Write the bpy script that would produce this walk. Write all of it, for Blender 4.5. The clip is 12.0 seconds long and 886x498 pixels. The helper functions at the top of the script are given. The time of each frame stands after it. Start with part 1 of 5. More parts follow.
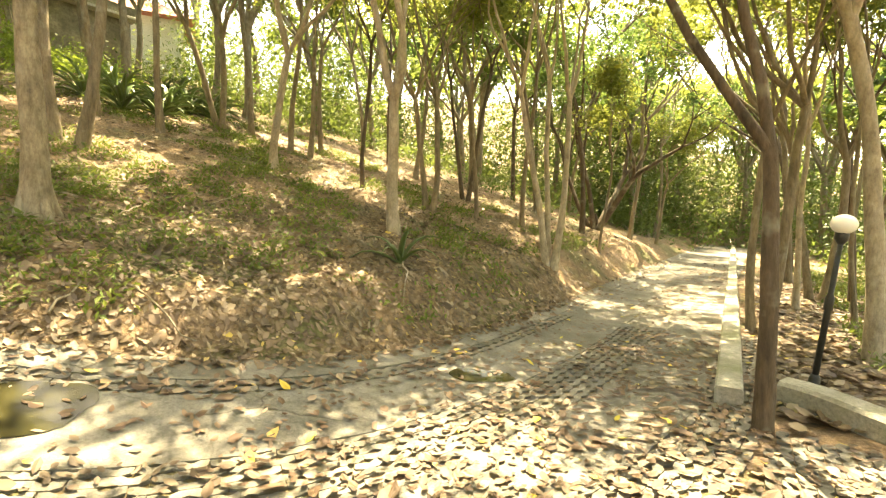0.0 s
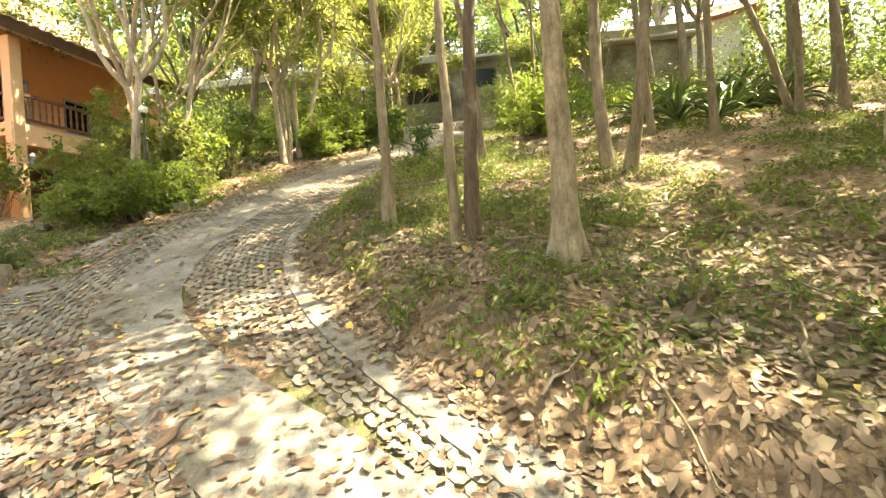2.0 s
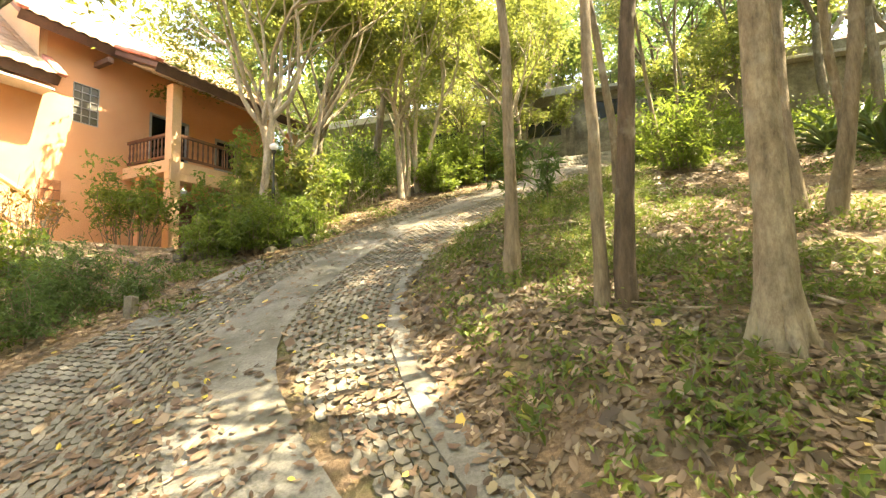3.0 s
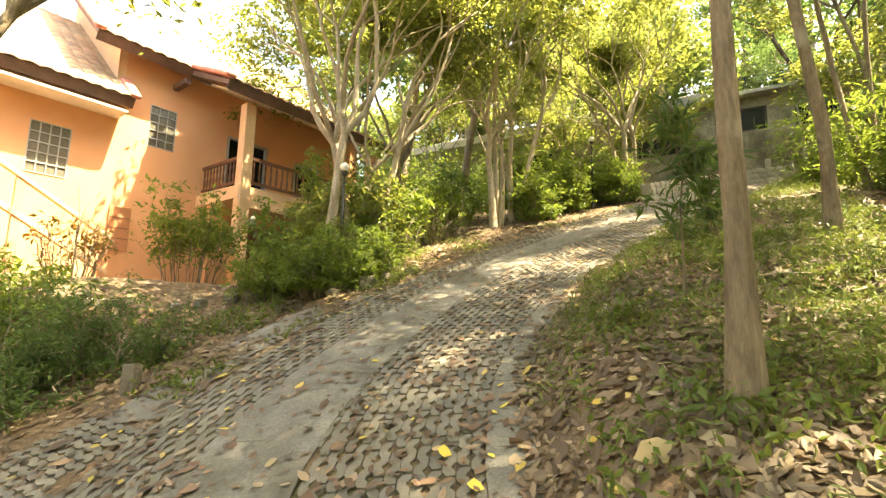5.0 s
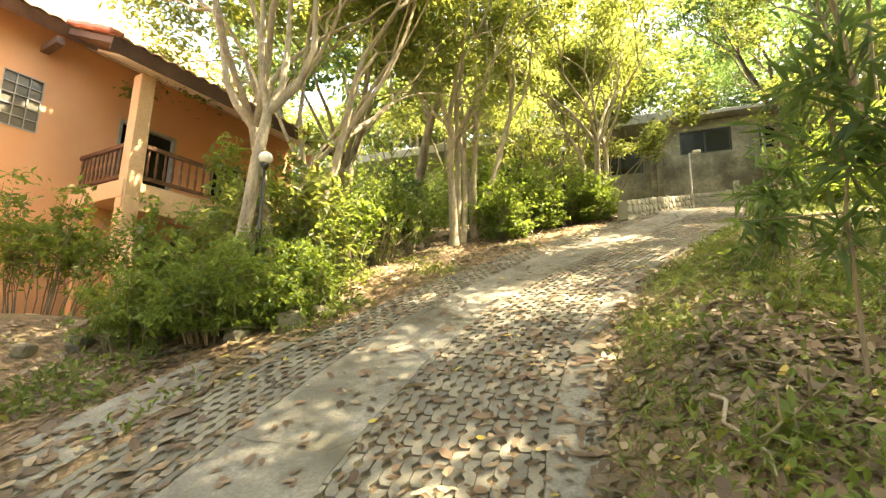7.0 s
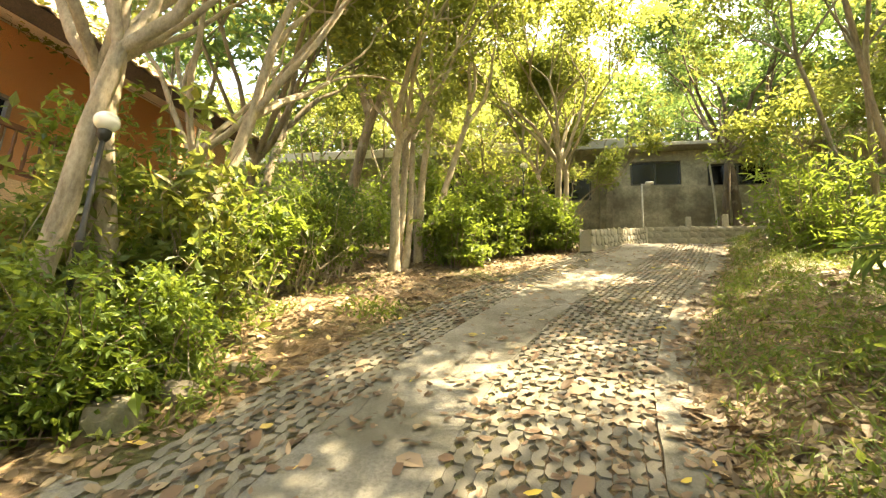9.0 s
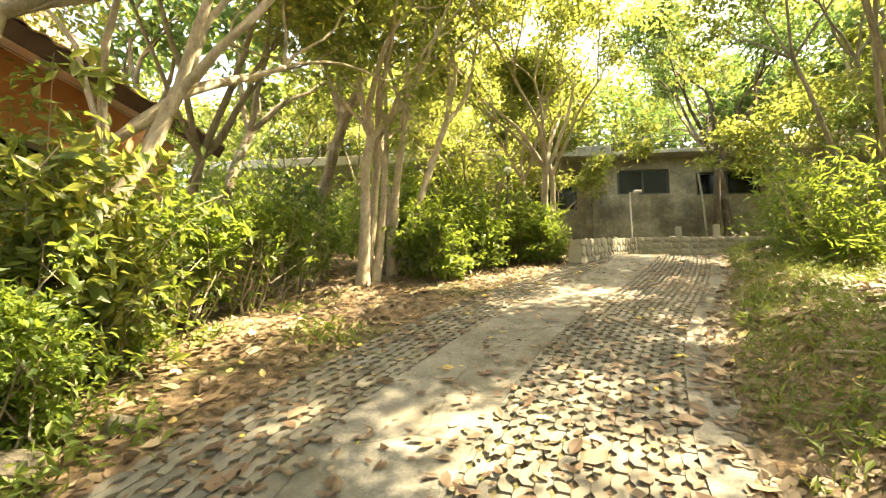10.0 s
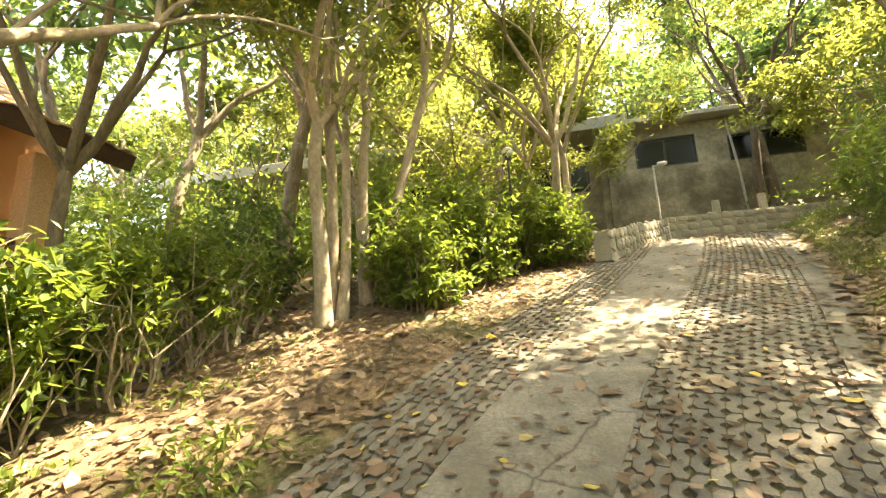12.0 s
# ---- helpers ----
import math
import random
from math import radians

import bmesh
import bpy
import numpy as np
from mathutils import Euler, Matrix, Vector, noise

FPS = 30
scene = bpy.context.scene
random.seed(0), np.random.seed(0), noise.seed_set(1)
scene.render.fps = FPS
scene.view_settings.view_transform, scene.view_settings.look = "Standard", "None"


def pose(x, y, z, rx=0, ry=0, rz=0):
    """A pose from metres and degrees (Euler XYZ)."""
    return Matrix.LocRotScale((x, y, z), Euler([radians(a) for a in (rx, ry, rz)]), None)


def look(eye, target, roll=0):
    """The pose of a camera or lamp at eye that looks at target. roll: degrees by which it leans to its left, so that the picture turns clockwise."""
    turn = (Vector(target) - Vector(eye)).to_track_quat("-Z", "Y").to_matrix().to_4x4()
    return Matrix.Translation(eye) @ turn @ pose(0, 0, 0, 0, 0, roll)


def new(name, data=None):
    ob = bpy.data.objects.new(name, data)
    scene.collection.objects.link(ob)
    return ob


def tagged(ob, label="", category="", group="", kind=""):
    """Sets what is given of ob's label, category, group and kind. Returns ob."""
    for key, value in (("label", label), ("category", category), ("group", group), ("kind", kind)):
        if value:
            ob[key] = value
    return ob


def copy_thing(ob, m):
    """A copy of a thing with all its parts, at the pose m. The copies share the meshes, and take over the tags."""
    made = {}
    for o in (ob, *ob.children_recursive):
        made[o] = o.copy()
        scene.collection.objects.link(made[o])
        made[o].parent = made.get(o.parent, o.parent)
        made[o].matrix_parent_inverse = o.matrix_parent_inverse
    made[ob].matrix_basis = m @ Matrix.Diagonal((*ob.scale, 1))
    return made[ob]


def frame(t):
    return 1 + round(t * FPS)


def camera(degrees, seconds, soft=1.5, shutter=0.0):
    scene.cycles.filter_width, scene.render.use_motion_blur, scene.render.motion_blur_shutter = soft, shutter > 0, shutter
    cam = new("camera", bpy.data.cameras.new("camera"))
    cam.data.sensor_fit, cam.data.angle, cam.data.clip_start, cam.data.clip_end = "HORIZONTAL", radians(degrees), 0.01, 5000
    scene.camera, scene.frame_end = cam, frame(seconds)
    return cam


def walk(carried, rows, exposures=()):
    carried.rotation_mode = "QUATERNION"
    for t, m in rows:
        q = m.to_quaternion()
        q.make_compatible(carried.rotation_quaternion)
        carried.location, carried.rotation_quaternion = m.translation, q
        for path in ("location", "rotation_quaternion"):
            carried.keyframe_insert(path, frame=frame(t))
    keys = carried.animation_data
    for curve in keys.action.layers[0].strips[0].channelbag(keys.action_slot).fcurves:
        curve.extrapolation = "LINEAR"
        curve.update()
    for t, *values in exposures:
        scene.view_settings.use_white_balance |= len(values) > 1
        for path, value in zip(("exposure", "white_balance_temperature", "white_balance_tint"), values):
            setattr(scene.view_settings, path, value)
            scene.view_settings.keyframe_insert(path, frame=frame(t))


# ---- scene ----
cam = camera(87.1, 12.0, soft=1.3)
METRES, EYE, TILT, LEAN, TURN = 14.0, 1.6, 0.0, 0.0, 33.3
ROWS = [
    (0.0, 0.0, 0.0, 0.0, 0.01, -3.46, -0.15),
    (0.5, -0.0039, 0.0412, 0.0033, 11.59, -3.8, 0.19),
    (1.0, -0.017, 0.0713, 0.0018, 24.3, -3.95, 1.32),
    (1.5, -0.0379, 0.1046, 0.0034, 45.53, -2.35, 3.45),
    (2.0, -0.0641, 0.1425, 0.0139, 63.24, -0.04, 3.94),
    (2.5, -0.101, 0.1544, 0.0216, 69.06, 3.13, 1.92),
    (3.0, -0.1382, 0.161, 0.033, 76.75, 4.65, 0.92),
    (3.5, -0.1821, 0.1709, 0.0412, 80.78, 5.86, 0.15),
    (5.5, -0.3521, 0.1729, 0.0792, 87.61, 8.05, -1.31),
    (6.0, -0.3944, 0.1743, 0.0842, 84.71, 8.43, -1.01),
    (6.5, -0.4333, 0.1706, 0.0891, 81.88, 9.16, -0.8),
    (7.0, -0.4711, 0.1688, 0.1018, 80.08, 10.05, -1.5),
    (9.0, -0.6308, 0.1764, 0.1489, 70.34, 12.14, -3.46),
    (9.5, -0.6678, 0.1885, 0.1578, 70.2, 12.52, -3.33),
    (10.0, -0.6968, 0.2088, 0.1636, 68.26, 13.74, -2.98),
    (10.5, -0.7281, 0.2319, 0.1841, 66.4, 14.41, -1.66),
    (11.0, -0.7631, 0.2474, 0.1997, 65.41, 16.17, -0.76),
    (11.5, -0.7983, 0.2701, 0.2084, 62.87, 15.9, 0.84),
    (12.0, -0.8331, 0.2843, 0.2245, 70.45, 12.83, 2.09),
]
walk(cam, [(t, pose(0, 0, EYE, TILT, LEAN, TURN) @ pose(METRES * x, METRES * y, METRES * z, 90 + pitch, roll, yaw)) for t, x, y, z, yaw, pitch, roll in ROWS],
     [(0.0, 3.35, 10600, 4), (1.5, 3.48, 8600, 6), (2.5, 3.34, 8900, 7), (3.5, 3.32, 9100, 7), (5.5, 3.24, 9700, 6), (6.5, 3.46, 9500, 6), (7.0, 3.46, 9600, 5), (9.0, 3.32, 10200, 5), (12.0, 3.42, 9600, 7)])

# ---- world and sun ----
SUN_EL, SUN_TO = 63.0, (-0.36, 0.93)
world = bpy.data.worlds.new("world")
scene.world = world
world.use_nodes = True
wn = world.node_tree.nodes
sky = wn.new("ShaderNodeTexSky")
sky.sky_type, sky.sun_disc = "NISHITA", False
sky.sun_elevation, sky.sun_rotation = radians(SUN_EL), math.atan2(SUN_TO[0], SUN_TO[1])
sky.air_density, sky.dust_density = 1.0, 3.0
wn["Background"].inputs["Strength"].default_value = 0.15
world.node_tree.links.new(sky.outputs[0], wn["Background"].inputs["Color"])
sun_data = bpy.data.lights.new("sun", "SUN")
sun_data.energy, sun_data.angle, sun_data.color = 4.4, radians(0.55), (1.0, 0.93, 0.8)
sun = new("sun", sun_data)
k_el = math.cos(radians(SUN_EL)) / math.hypot(*SUN_TO)
sun.matrix_world = look((SUN_TO[0] * k_el * 40, SUN_TO[1] * k_el * 40, math.sin(radians(SUN_EL)) * 40), (0, 0, 0))

# ---- materials ----
class Nodes:
    def __init__(self, name):
        self.m = bpy.data.materials.new(name)
        self.m.use_nodes = True
        self.t = self.m.node_tree
        self.p = self.t.nodes["Principled BSDF"]
        self.out = self.t.nodes["Material Output"]

    def add(self, kind, **sets):
        n = self.t.nodes.new("ShaderNode" + kind)
        for k, v in sets.items():
            n.inputs[k.replace("_", " ")].default_value = v
        return n

    def link(self, a, b):
        self.t.links.new(a, b)

    def noise(self, scale, detail=4.0, rough=0.6, src=None):
        n = self.add("TexNoise", Scale=scale, Detail=detail, Roughness=rough)
        if src is None:
            src = self.add("TexCoord").outputs["Object"]
        self.link(src, n.inputs["Vector"])
        return n.outputs["Fac"]

    def ramp(self, fac, stops):
        n = self.add("ValToRGB")
        el = n.color_ramp.elements
        while len(el) < len(stops):
            el.new(0.5)
        for e, (pos, col) in zip(el, stops):
            e.position, e.color = pos, (*col, 1)
        self.link(fac, n.inputs["Fac"])
        return n.outputs["Color"]

    def mix(self, a, b, fac, blend="MIX"):
        n = self.t.nodes.new("ShaderNodeMix")
        n.data_type, n.blend_type = "RGBA", blend
        for sock, v in ((n.inputs["Factor"], fac), (n.inputs["A"], a), (n.inputs["B"], b)):
            if isinstance(v, (int, float)):
                sock.default_value = v
            elif isinstance(v, tuple):
                sock.default_value = (*v, 1)
            else:
                self.link(v, sock)
        return [o for o in n.outputs if o.type == "RGBA"][0]

    def bump(self, height, strength, dist=0.02):
        n = self.add("Bump", Strength=strength, Distance=dist)
        self.link(height, n.inputs["Height"])
        self.link(n.outputs["Normal"], self.p.inputs["Normal"])


def surface(name, dark, light, scale=3.0, fine=40.0, rough=0.85, bump=0.4, stain=None, metal=0.0, vary="", dist=0.02, cracks=False):
    """A surface with broad tone variation, fine grain, relief, and a stain colour where asked."""
    n = Nodes(name)
    col = n.ramp(n.noise(scale), [(0.3, dark), (0.7, light)])
    g = n.noise(fine, 6.0, 0.7)
    col = n.mix(col, n.ramp(g, [(0.32, (0.5, 0.5, 0.5)), (0.62, (1.0, 1.0, 1.0))]), 0.85, "MULTIPLY")
    if stain:
        f = n.ramp(n.noise(scale * 0.45, 6.0, 0.65), [(0.48, (0, 0, 0)), (0.66, (1, 1, 1))])
        col = n.mix(col, stain, f)
    if vary:
        r = n.add("NewGeometry").outputs["Random Per Island"] if vary == "island" else n.add("ObjectInfo").outputs["Random"]
        col = n.mix(col, n.ramp(r, [(0.0, (0.7, 0.7, 0.7)), (1.0, (1.12, 1.1, 1.06))]), 1.0, "MULTIPLY")
    if cracks:
        v = n.add("TexVoronoi", Scale=0.75)
        v.feature = "DISTANCE_TO_EDGE"
        wob = n.add("TexNoise", Scale=5.0, Detail=5.0)
        co = n.add("TexCoord").outputs["Object"]
        n.link(co, wob.inputs["Vector"])
        n.link(n.mix(co, wob.outputs["Color"], 0.12), v.inputs["Vector"])
        line = n.ramp(v.outputs["Distance"], [(0.0, (1, 1, 1)), (0.009, (0, 0, 0))])
        part_of = n.ramp(n.noise(0.8, 2.0), [(0.5, (0, 0, 0)), (0.6, (0.8, 0.8, 0.8))])
        col = n.mix(col, (0.05, 0.045, 0.035), n.mix(line, part_of, 1.0, "MULTIPLY"))
    n.link(col, n.p.inputs["Base Color"])
    n.p.inputs["Roughness"].default_value, n.p.inputs["Metallic"].default_value = rough, metal
    if bump:
        n.bump(g, bump, dist)
    return n.m


def foliage(name, stops, through_col, share=0.45, rough=0.5):
    """Leaves: a tone for each leaf, and light that shines through."""
    n = Nodes(name)
    r = n.add("NewGeometry").outputs["Random Per Island"]
    col = n.ramp(r, stops)
    col = n.mix(col, n.ramp(n.noise(0.9, 2.0), [(0.35, (0.6, 0.68, 0.6)), (0.65, (1.1, 1.1, 1.0))]), 1.0, "MULTIPLY")
    n.link(col, n.p.inputs["Base Color"])
    n.p.inputs["Roughness"].default_value = rough
    tr = n.add("BsdfTranslucent")
    n.link(n.mix(col, through_col, 0.65), tr.inputs["Color"])
    mx = n.add("MixShader", Fac=share)
    n.link(n.p.outputs[0], mx.inputs[1])
    n.link(tr.outputs[0], mx.inputs[2])
    n.link(mx.outputs[0], n.out.inputs["Surface"])
    return n.m


def bark(name, dark, light, streak=(1.0, 1.0, 0.22), scale=9.0, bump=0.95):
    n = Nodes(name)
    mp = n.t.nodes.new("ShaderNodeMapping")
    mp.inputs["Scale"].default_value = streak
    n.link(n.add("TexCoord").outputs["Object"], mp.inputs["Vector"])
    f = n.noise(scale, 6.0, 0.7, mp.outputs[0])
    g = n.noise(scale * 4.5, 5.0, 0.7, mp.outputs[0])
    col = n.ramp(f, [(0.32, dark), (0.68, light)])
    col = n.mix(col, n.ramp(g, [(0.3, (0.55, 0.52, 0.5)), (0.6, (1, 1, 1))]), 0.8, "MULTIPLY")
    patch = n.ramp(n.noise(2.2, 4.0), [(0.55, (0, 0, 0)), (0.7, (0.6, 0.6, 0.6))])
    col = n.mix(col, (0.36, 0.35, 0.28), patch)
    n.link(col, n.p.inputs["Base Color"])
    n.p.inputs["Roughness"].default_value = 0.9
    n.bump(n.mix(f, g, 0.5), bump, 0.03)
    return n.m


M_GROUND = Nodes("woodland_soil")
_n = M_GROUND
_lit = _n.ramp(_n.noise(26.0, 6.0, 0.75), [(0.25, (0.1, 0.07, 0.045)), (0.5, (0.23, 0.165, 0.11)), (0.75, (0.38, 0.29, 0.205))])
_vor = _n.add("TexVoronoi", Scale=14.0)
_n.link(_n.add("TexCoord").outputs["Object"], _vor.inputs["Vector"])
_lit = _n.mix(_lit, _n.ramp(_vor.outputs["Color"], [(0.2, (0.6, 0.55, 0.5)), (0.8, (1.25, 1.15, 1.0))]), 0.7, "MULTIPLY")
_grass = _n.ramp(_n.noise(18.0, 5.0), [(0.3, (0.035, 0.05, 0.015)), (0.7, (0.12, 0.15, 0.045))])
_mask = _n.ramp(_n.noise(0.55, 5.0, 0.65), [(0.5, (0, 0, 0)), (0.62, (0.75, 0.75, 0.75))])
_n.link(_n.mix(_lit, _grass, _mask), _n.p.inputs["Base Color"])
_n.p.inputs["Roughness"].default_value = 0.95
_n.bump(_n.noise(22.0, 6.0, 0.75), 0.9, 0.06)
M_GROUND = _n.m
M_CONC = surface("road_concrete", (0.16, 0.152, 0.132), (0.27, 0.26, 0.23), 2.4, 38.0, 0.95, 0.6, (0.11, 0.104, 0.082), cracks=True)
M_PAVER = surface("paver_concrete", (0.165, 0.157, 0.136), (0.25, 0.24, 0.212), 2.2, 70.0, 0.92, 0.6, (0.2, 0.185, 0.15), vary="object")
M_PAVER_J = surface("paver_concrete_field", (0.165, 0.157, 0.136), (0.25, 0.24, 0.212), 2.2, 70.0, 0.92, 0.6, (0.2, 0.185, 0.15), vary="island")
M_KERB = surface("kerb_concrete", (0.26, 0.25, 0.2), (0.42, 0.4, 0.34), 2.0, 30.0, 0.9, 0.5, (0.15, 0.16, 0.09))
M_BARK = bark("brown_bark", (0.12, 0.095, 0.062), (0.3, 0.245, 0.17))
M_BARK_PALE = bark("pale_bark", (0.23, 0.19, 0.14), (0.5, 0.43, 0.33), (1, 1, 0.45), 7.0, 0.75)
M_BARK_TAN = bark("tan_bark", (0.15, 0.12, 0.08), (0.41, 0.35, 0.25), (1, 1, 0.4), 8.0, 1.0)
M_BARK_DARK = bark("dark_bark", (0.05, 0.037, 0.026), (0.15, 0.11, 0.075))
M_LEAF = foliage("tree_leaves", [(0.0, (0.055, 0.1, 0.03)), (0.5, (0.1, 0.15, 0.045)), (0.9, (0.17, 0.2, 0.06)), (1.0, (0.4, 0.33, 0.05))], (0.4, 0.43, 0.1), 0.5)
M_LEAF_DARK = foliage("deep_green_leaves", [(0.0, (0.025, 0.065, 0.02)), (0.6, (0.05, 0.1, 0.03)), (1.0, (0.09, 0.14, 0.04))], (0.22, 0.34, 0.09), 0.45)
M_LEAF_FAR = foliage("woodland_leaves", [(0.0, (0.035, 0.075, 0.022)), (0.5, (0.065, 0.11, 0.032)), (1.0, (0.12, 0.155, 0.045))], (0.24, 0.31, 0.07), 0.4)
M_LEAF_SHRUB = foliage("shrub_leaves", [(0.0, (0.042, 0.085, 0.022)), (0.6, (0.095, 0.16, 0.037)), (1.0, (0.2, 0.26, 0.055))], (0.34, 0.44, 0.07), 0.45)
M_LEAF_RED = foliage("bronze_leaves", [(0.0, (0.1, 0.13, 0.035)), (0.6, (0.2, 0.17, 0.05)), (1.0, (0.36, 0.17, 0.07))], (0.45, 0.25, 0.05), 0.4)
M_HERB = foliage("herb_leaves", [(0.0, (0.06, 0.11, 0.02)), (0.7, (0.13, 0.18, 0.03)), (1.0, (0.22, 0.23, 0.07))], (0.28, 0.34, 0.08), 0.3, 0.6)
M_AGAVE = foliage("agave_leaf", [(0.0, (0.08, 0.14, 0.05)), (1.0, (0.16, 0.22, 0.09))], (0.25, 0.34, 0.08), 0.2, 0.35)
M_LITTER = foliage("dry_leaves", [(0.0, (0.07, 0.045, 0.03)), (0.35, (0.14, 0.092, 0.064)), (0.8, (0.235, 0.162, 0.115)), (0.97, (0.38, 0.29, 0.22)), (1.0, (0.6, 0.42, 0.1))], (0.42, 0.27, 0.15), 0.12, 0.6)
M_LITTER_ROAD = foliage("dry_leaves_road", [(0.0, (0.07, 0.041, 0.028)), (0.4, (0.13, 0.079, 0.056)), (0.78, (0.2, 0.128, 0.093)), (0.96, (0.36, 0.27, 0.21)), (0.985, (0.6, 0.42, 0.08)), (1.0, (0.62, 0.5, 0.1))], (0.36, 0.2, 0.1), 0.06, 0.7)
M_ORANGE = surface("orange_render", (0.7, 0.35, 0.18), (0.8, 0.44, 0.25), 0.9, 60.0, 0.85, 0.12, (0.64, 0.32, 0.17))
M_PINK = surface("pale_orange_render", (0.72, 0.45, 0.27), (0.8, 0.53, 0.34), 0.9, 60.0, 0.85, 0.1)
M_WHITE = surface("white_paint", (0.7, 0.67, 0.6), (0.82, 0.8, 0.74), 1.5, 40.0, 0.7, 0.08)
M_WOOD = surface("dark_red_wood", (0.11, 0.045, 0.025), (0.2, 0.085, 0.045), 4.0, 60.0, 0.55, 0.2)
M_FASCIA = surface("brown_fascia", (0.09, 0.05, 0.04), (0.16, 0.09, 0.07), 3.0, 50.0, 0.7, 0.2)
M_TILE = surface("roof_tile", (0.62, 0.4, 0.27), (0.78, 0.56, 0.4), 2.0, 40.0, 0.7, 0.25, (0.5, 0.4, 0.3), vary="object")
M_TILE_J = surface("roof_tile_field", (0.62, 0.4, 0.27), (0.78, 0.56, 0.4), 2.0, 40.0, 0.7, 0.25, (0.5, 0.4, 0.3), vary="island")
M_RIDGE = surface("red_ridge_tile", (0.5, 0.16, 0.12), (0.62, 0.25, 0.19), 3.0, 40.0, 0.65, 0.2)
M_OLD = surface("weathered_concrete", (0.16, 0.145, 0.105), (0.36, 0.33, 0.25), 1.3, 9.0, 0.95, 0.4, (0.09, 0.08, 0.055))
M_OLD_PALE = surface("pale_weathered_concrete", (0.34, 0.33, 0.29), (0.52, 0.5, 0.45), 0.7, 16.0, 0.9, 0.3, (0.22, 0.21, 0.17))
M_STONE = surface("wall_stone", (0.34, 0.31, 0.25), (0.56, 0.53, 0.46), 3.0, 30.0, 0.9, 0.6, (0.22, 0.21, 0.16), vary="object")
M_ROCK = surface("garden_rock", (0.12, 0.105, 0.085), (0.24, 0.215, 0.17), 3.0, 25.0, 0.92, 0.7, (0.1, 0.11, 0.06))
M_MORTAR = surface("mortar", (0.3, 0.28, 0.23), (0.42, 0.4, 0.34), 3.0, 40.0, 0.95, 0.5)
M_BLACK = surface("black_iron", (0.012, 0.013, 0.012), (0.03, 0.032, 0.03), 6.0, 60.0, 0.5, 0.2)
M_GREY = surface("grey_paint", (0.3, 0.3, 0.29), (0.42, 0.42, 0.4), 4.0, 50.0, 0.6, 0.1)


def make_glass(name, tint, rough):
    n = Nodes(name)
    n.p.inputs["Base Color"].default_value = (*tint, 1)
    n.p.inputs["Roughness"].default_value = rough
    n.p.inputs["Transmission Weight"].default_value = 0.55
    n.p.inputs["Specular IOR Level"].default_value = 0.15
    n.link(n.ramp(n.noise(9.0), [(0.3, tuple(c * 0.75 for c in tint)), (0.7, tint)]), n.p.inputs["Base Color"])
    return n.m


M_BLOCK = make_glass("glass_block", (0.3, 0.3, 0.25), 0.25)
M_PANE = make_glass("window_glass", (0.012, 0.014, 0.012), 0.25)
_g = Nodes("opal_globe")
_g.p.inputs["Base Color"].default_value = (0.85, 0.84, 0.8, 1)
_g.p.inputs["Roughness"].default_value = 0.25
_g.link(_g.ramp(_g.noise(5.0), [(0.3, (0.8, 0.79, 0.74)), (0.7, (0.88, 0.87, 0.83))]), _g.p.inputs["Base Color"])
M_GLOBE = _g.m
_w = Nodes("stagnant_water")
_w.p.inputs["Roughness"].default_value = 0.12
_w.link(_w.ramp(_w.noise(6.0), [(0.35, (0.015, 0.0145, 0.006)), (0.65, (0.034, 0.032, 0.013))]), _w.p.inputs["Base Color"])
M_WATER = _w.m

# ---- mesh helpers ----
def fast(name, V, F, material, parent=None, label="", smooth=False):
    """One mesh object from arrays of vertices and of equal-sided faces."""
    V, F = np.asarray(V, dtype=np.float32), np.asarray(F, dtype=np.int32)
    me = bpy.data.meshes.new(name)
    k = F.shape[1]
    me.vertices.add(len(V))
    me.vertices.foreach_set("co", V.ravel())
    me.loops.add(F.size)
    me.loops.foreach_set("vertex_index", F.ravel())
    me.polygons.add(len(F))
    me.polygons.foreach_set("loop_start", np.arange(0, F.size, k, dtype=np.int32))
    me.polygons.foreach_set("use_smooth", np.full(len(F), smooth))
    me.update(calc_edges=True)
    me.materials.append(material)
    ob = new(name, me)
    if parent:
        ob.parent = parent
    if label:
        ob["label"] = label
    return ob


def part(name, bm, material, parent=None, label="", smooth=False):
    """A bmesh as one mesh object under its thing."""
    me = bpy.data.meshes.new(name)
    for f in bm.faces:
        f.smooth = smooth
    bm.to_mesh(me)
    bm.free()
    me.materials.append(material)
    ob = new(name, me)
    if parent:
        ob.parent = parent
    if label:
        ob["label"] = label
    return ob


def thing(name, m, label, category, group="", kind=""):
    ob = new(name)
    ob.empty_display_size = 0.2
    ob.matrix_world = m
    return tagged(ob, label, category, group, kind)


def add_box(bm, x0, x1, y0, y1, z0, z1, bevel=0.0, m=None):
    r = bmesh.ops.create_cube(bm, size=1.0)
    vs = r["verts"]
    for v in vs:
        v.co = Vector((x0 + (v.co.x + 0.5) * (x1 - x0), y0 + (v.co.y + 0.5) * (y1 - y0), z0 + (v.co.z + 0.5) * (z1 - z0)))
        if m:
            v.co = m @ v.co
    if bevel:
        es = list({e for v in vs for e in v.link_edges})
        bmesh.ops.bevel(bm, geom=es, offset=bevel, segments=1, affect="EDGES")
    return bm


def box(x0, x1, y0, y1, z0, z1, bevel=0.0, m=None):
    return add_box(bmesh.new(), x0, x1, y0, y1, z0, z1, bevel, m)


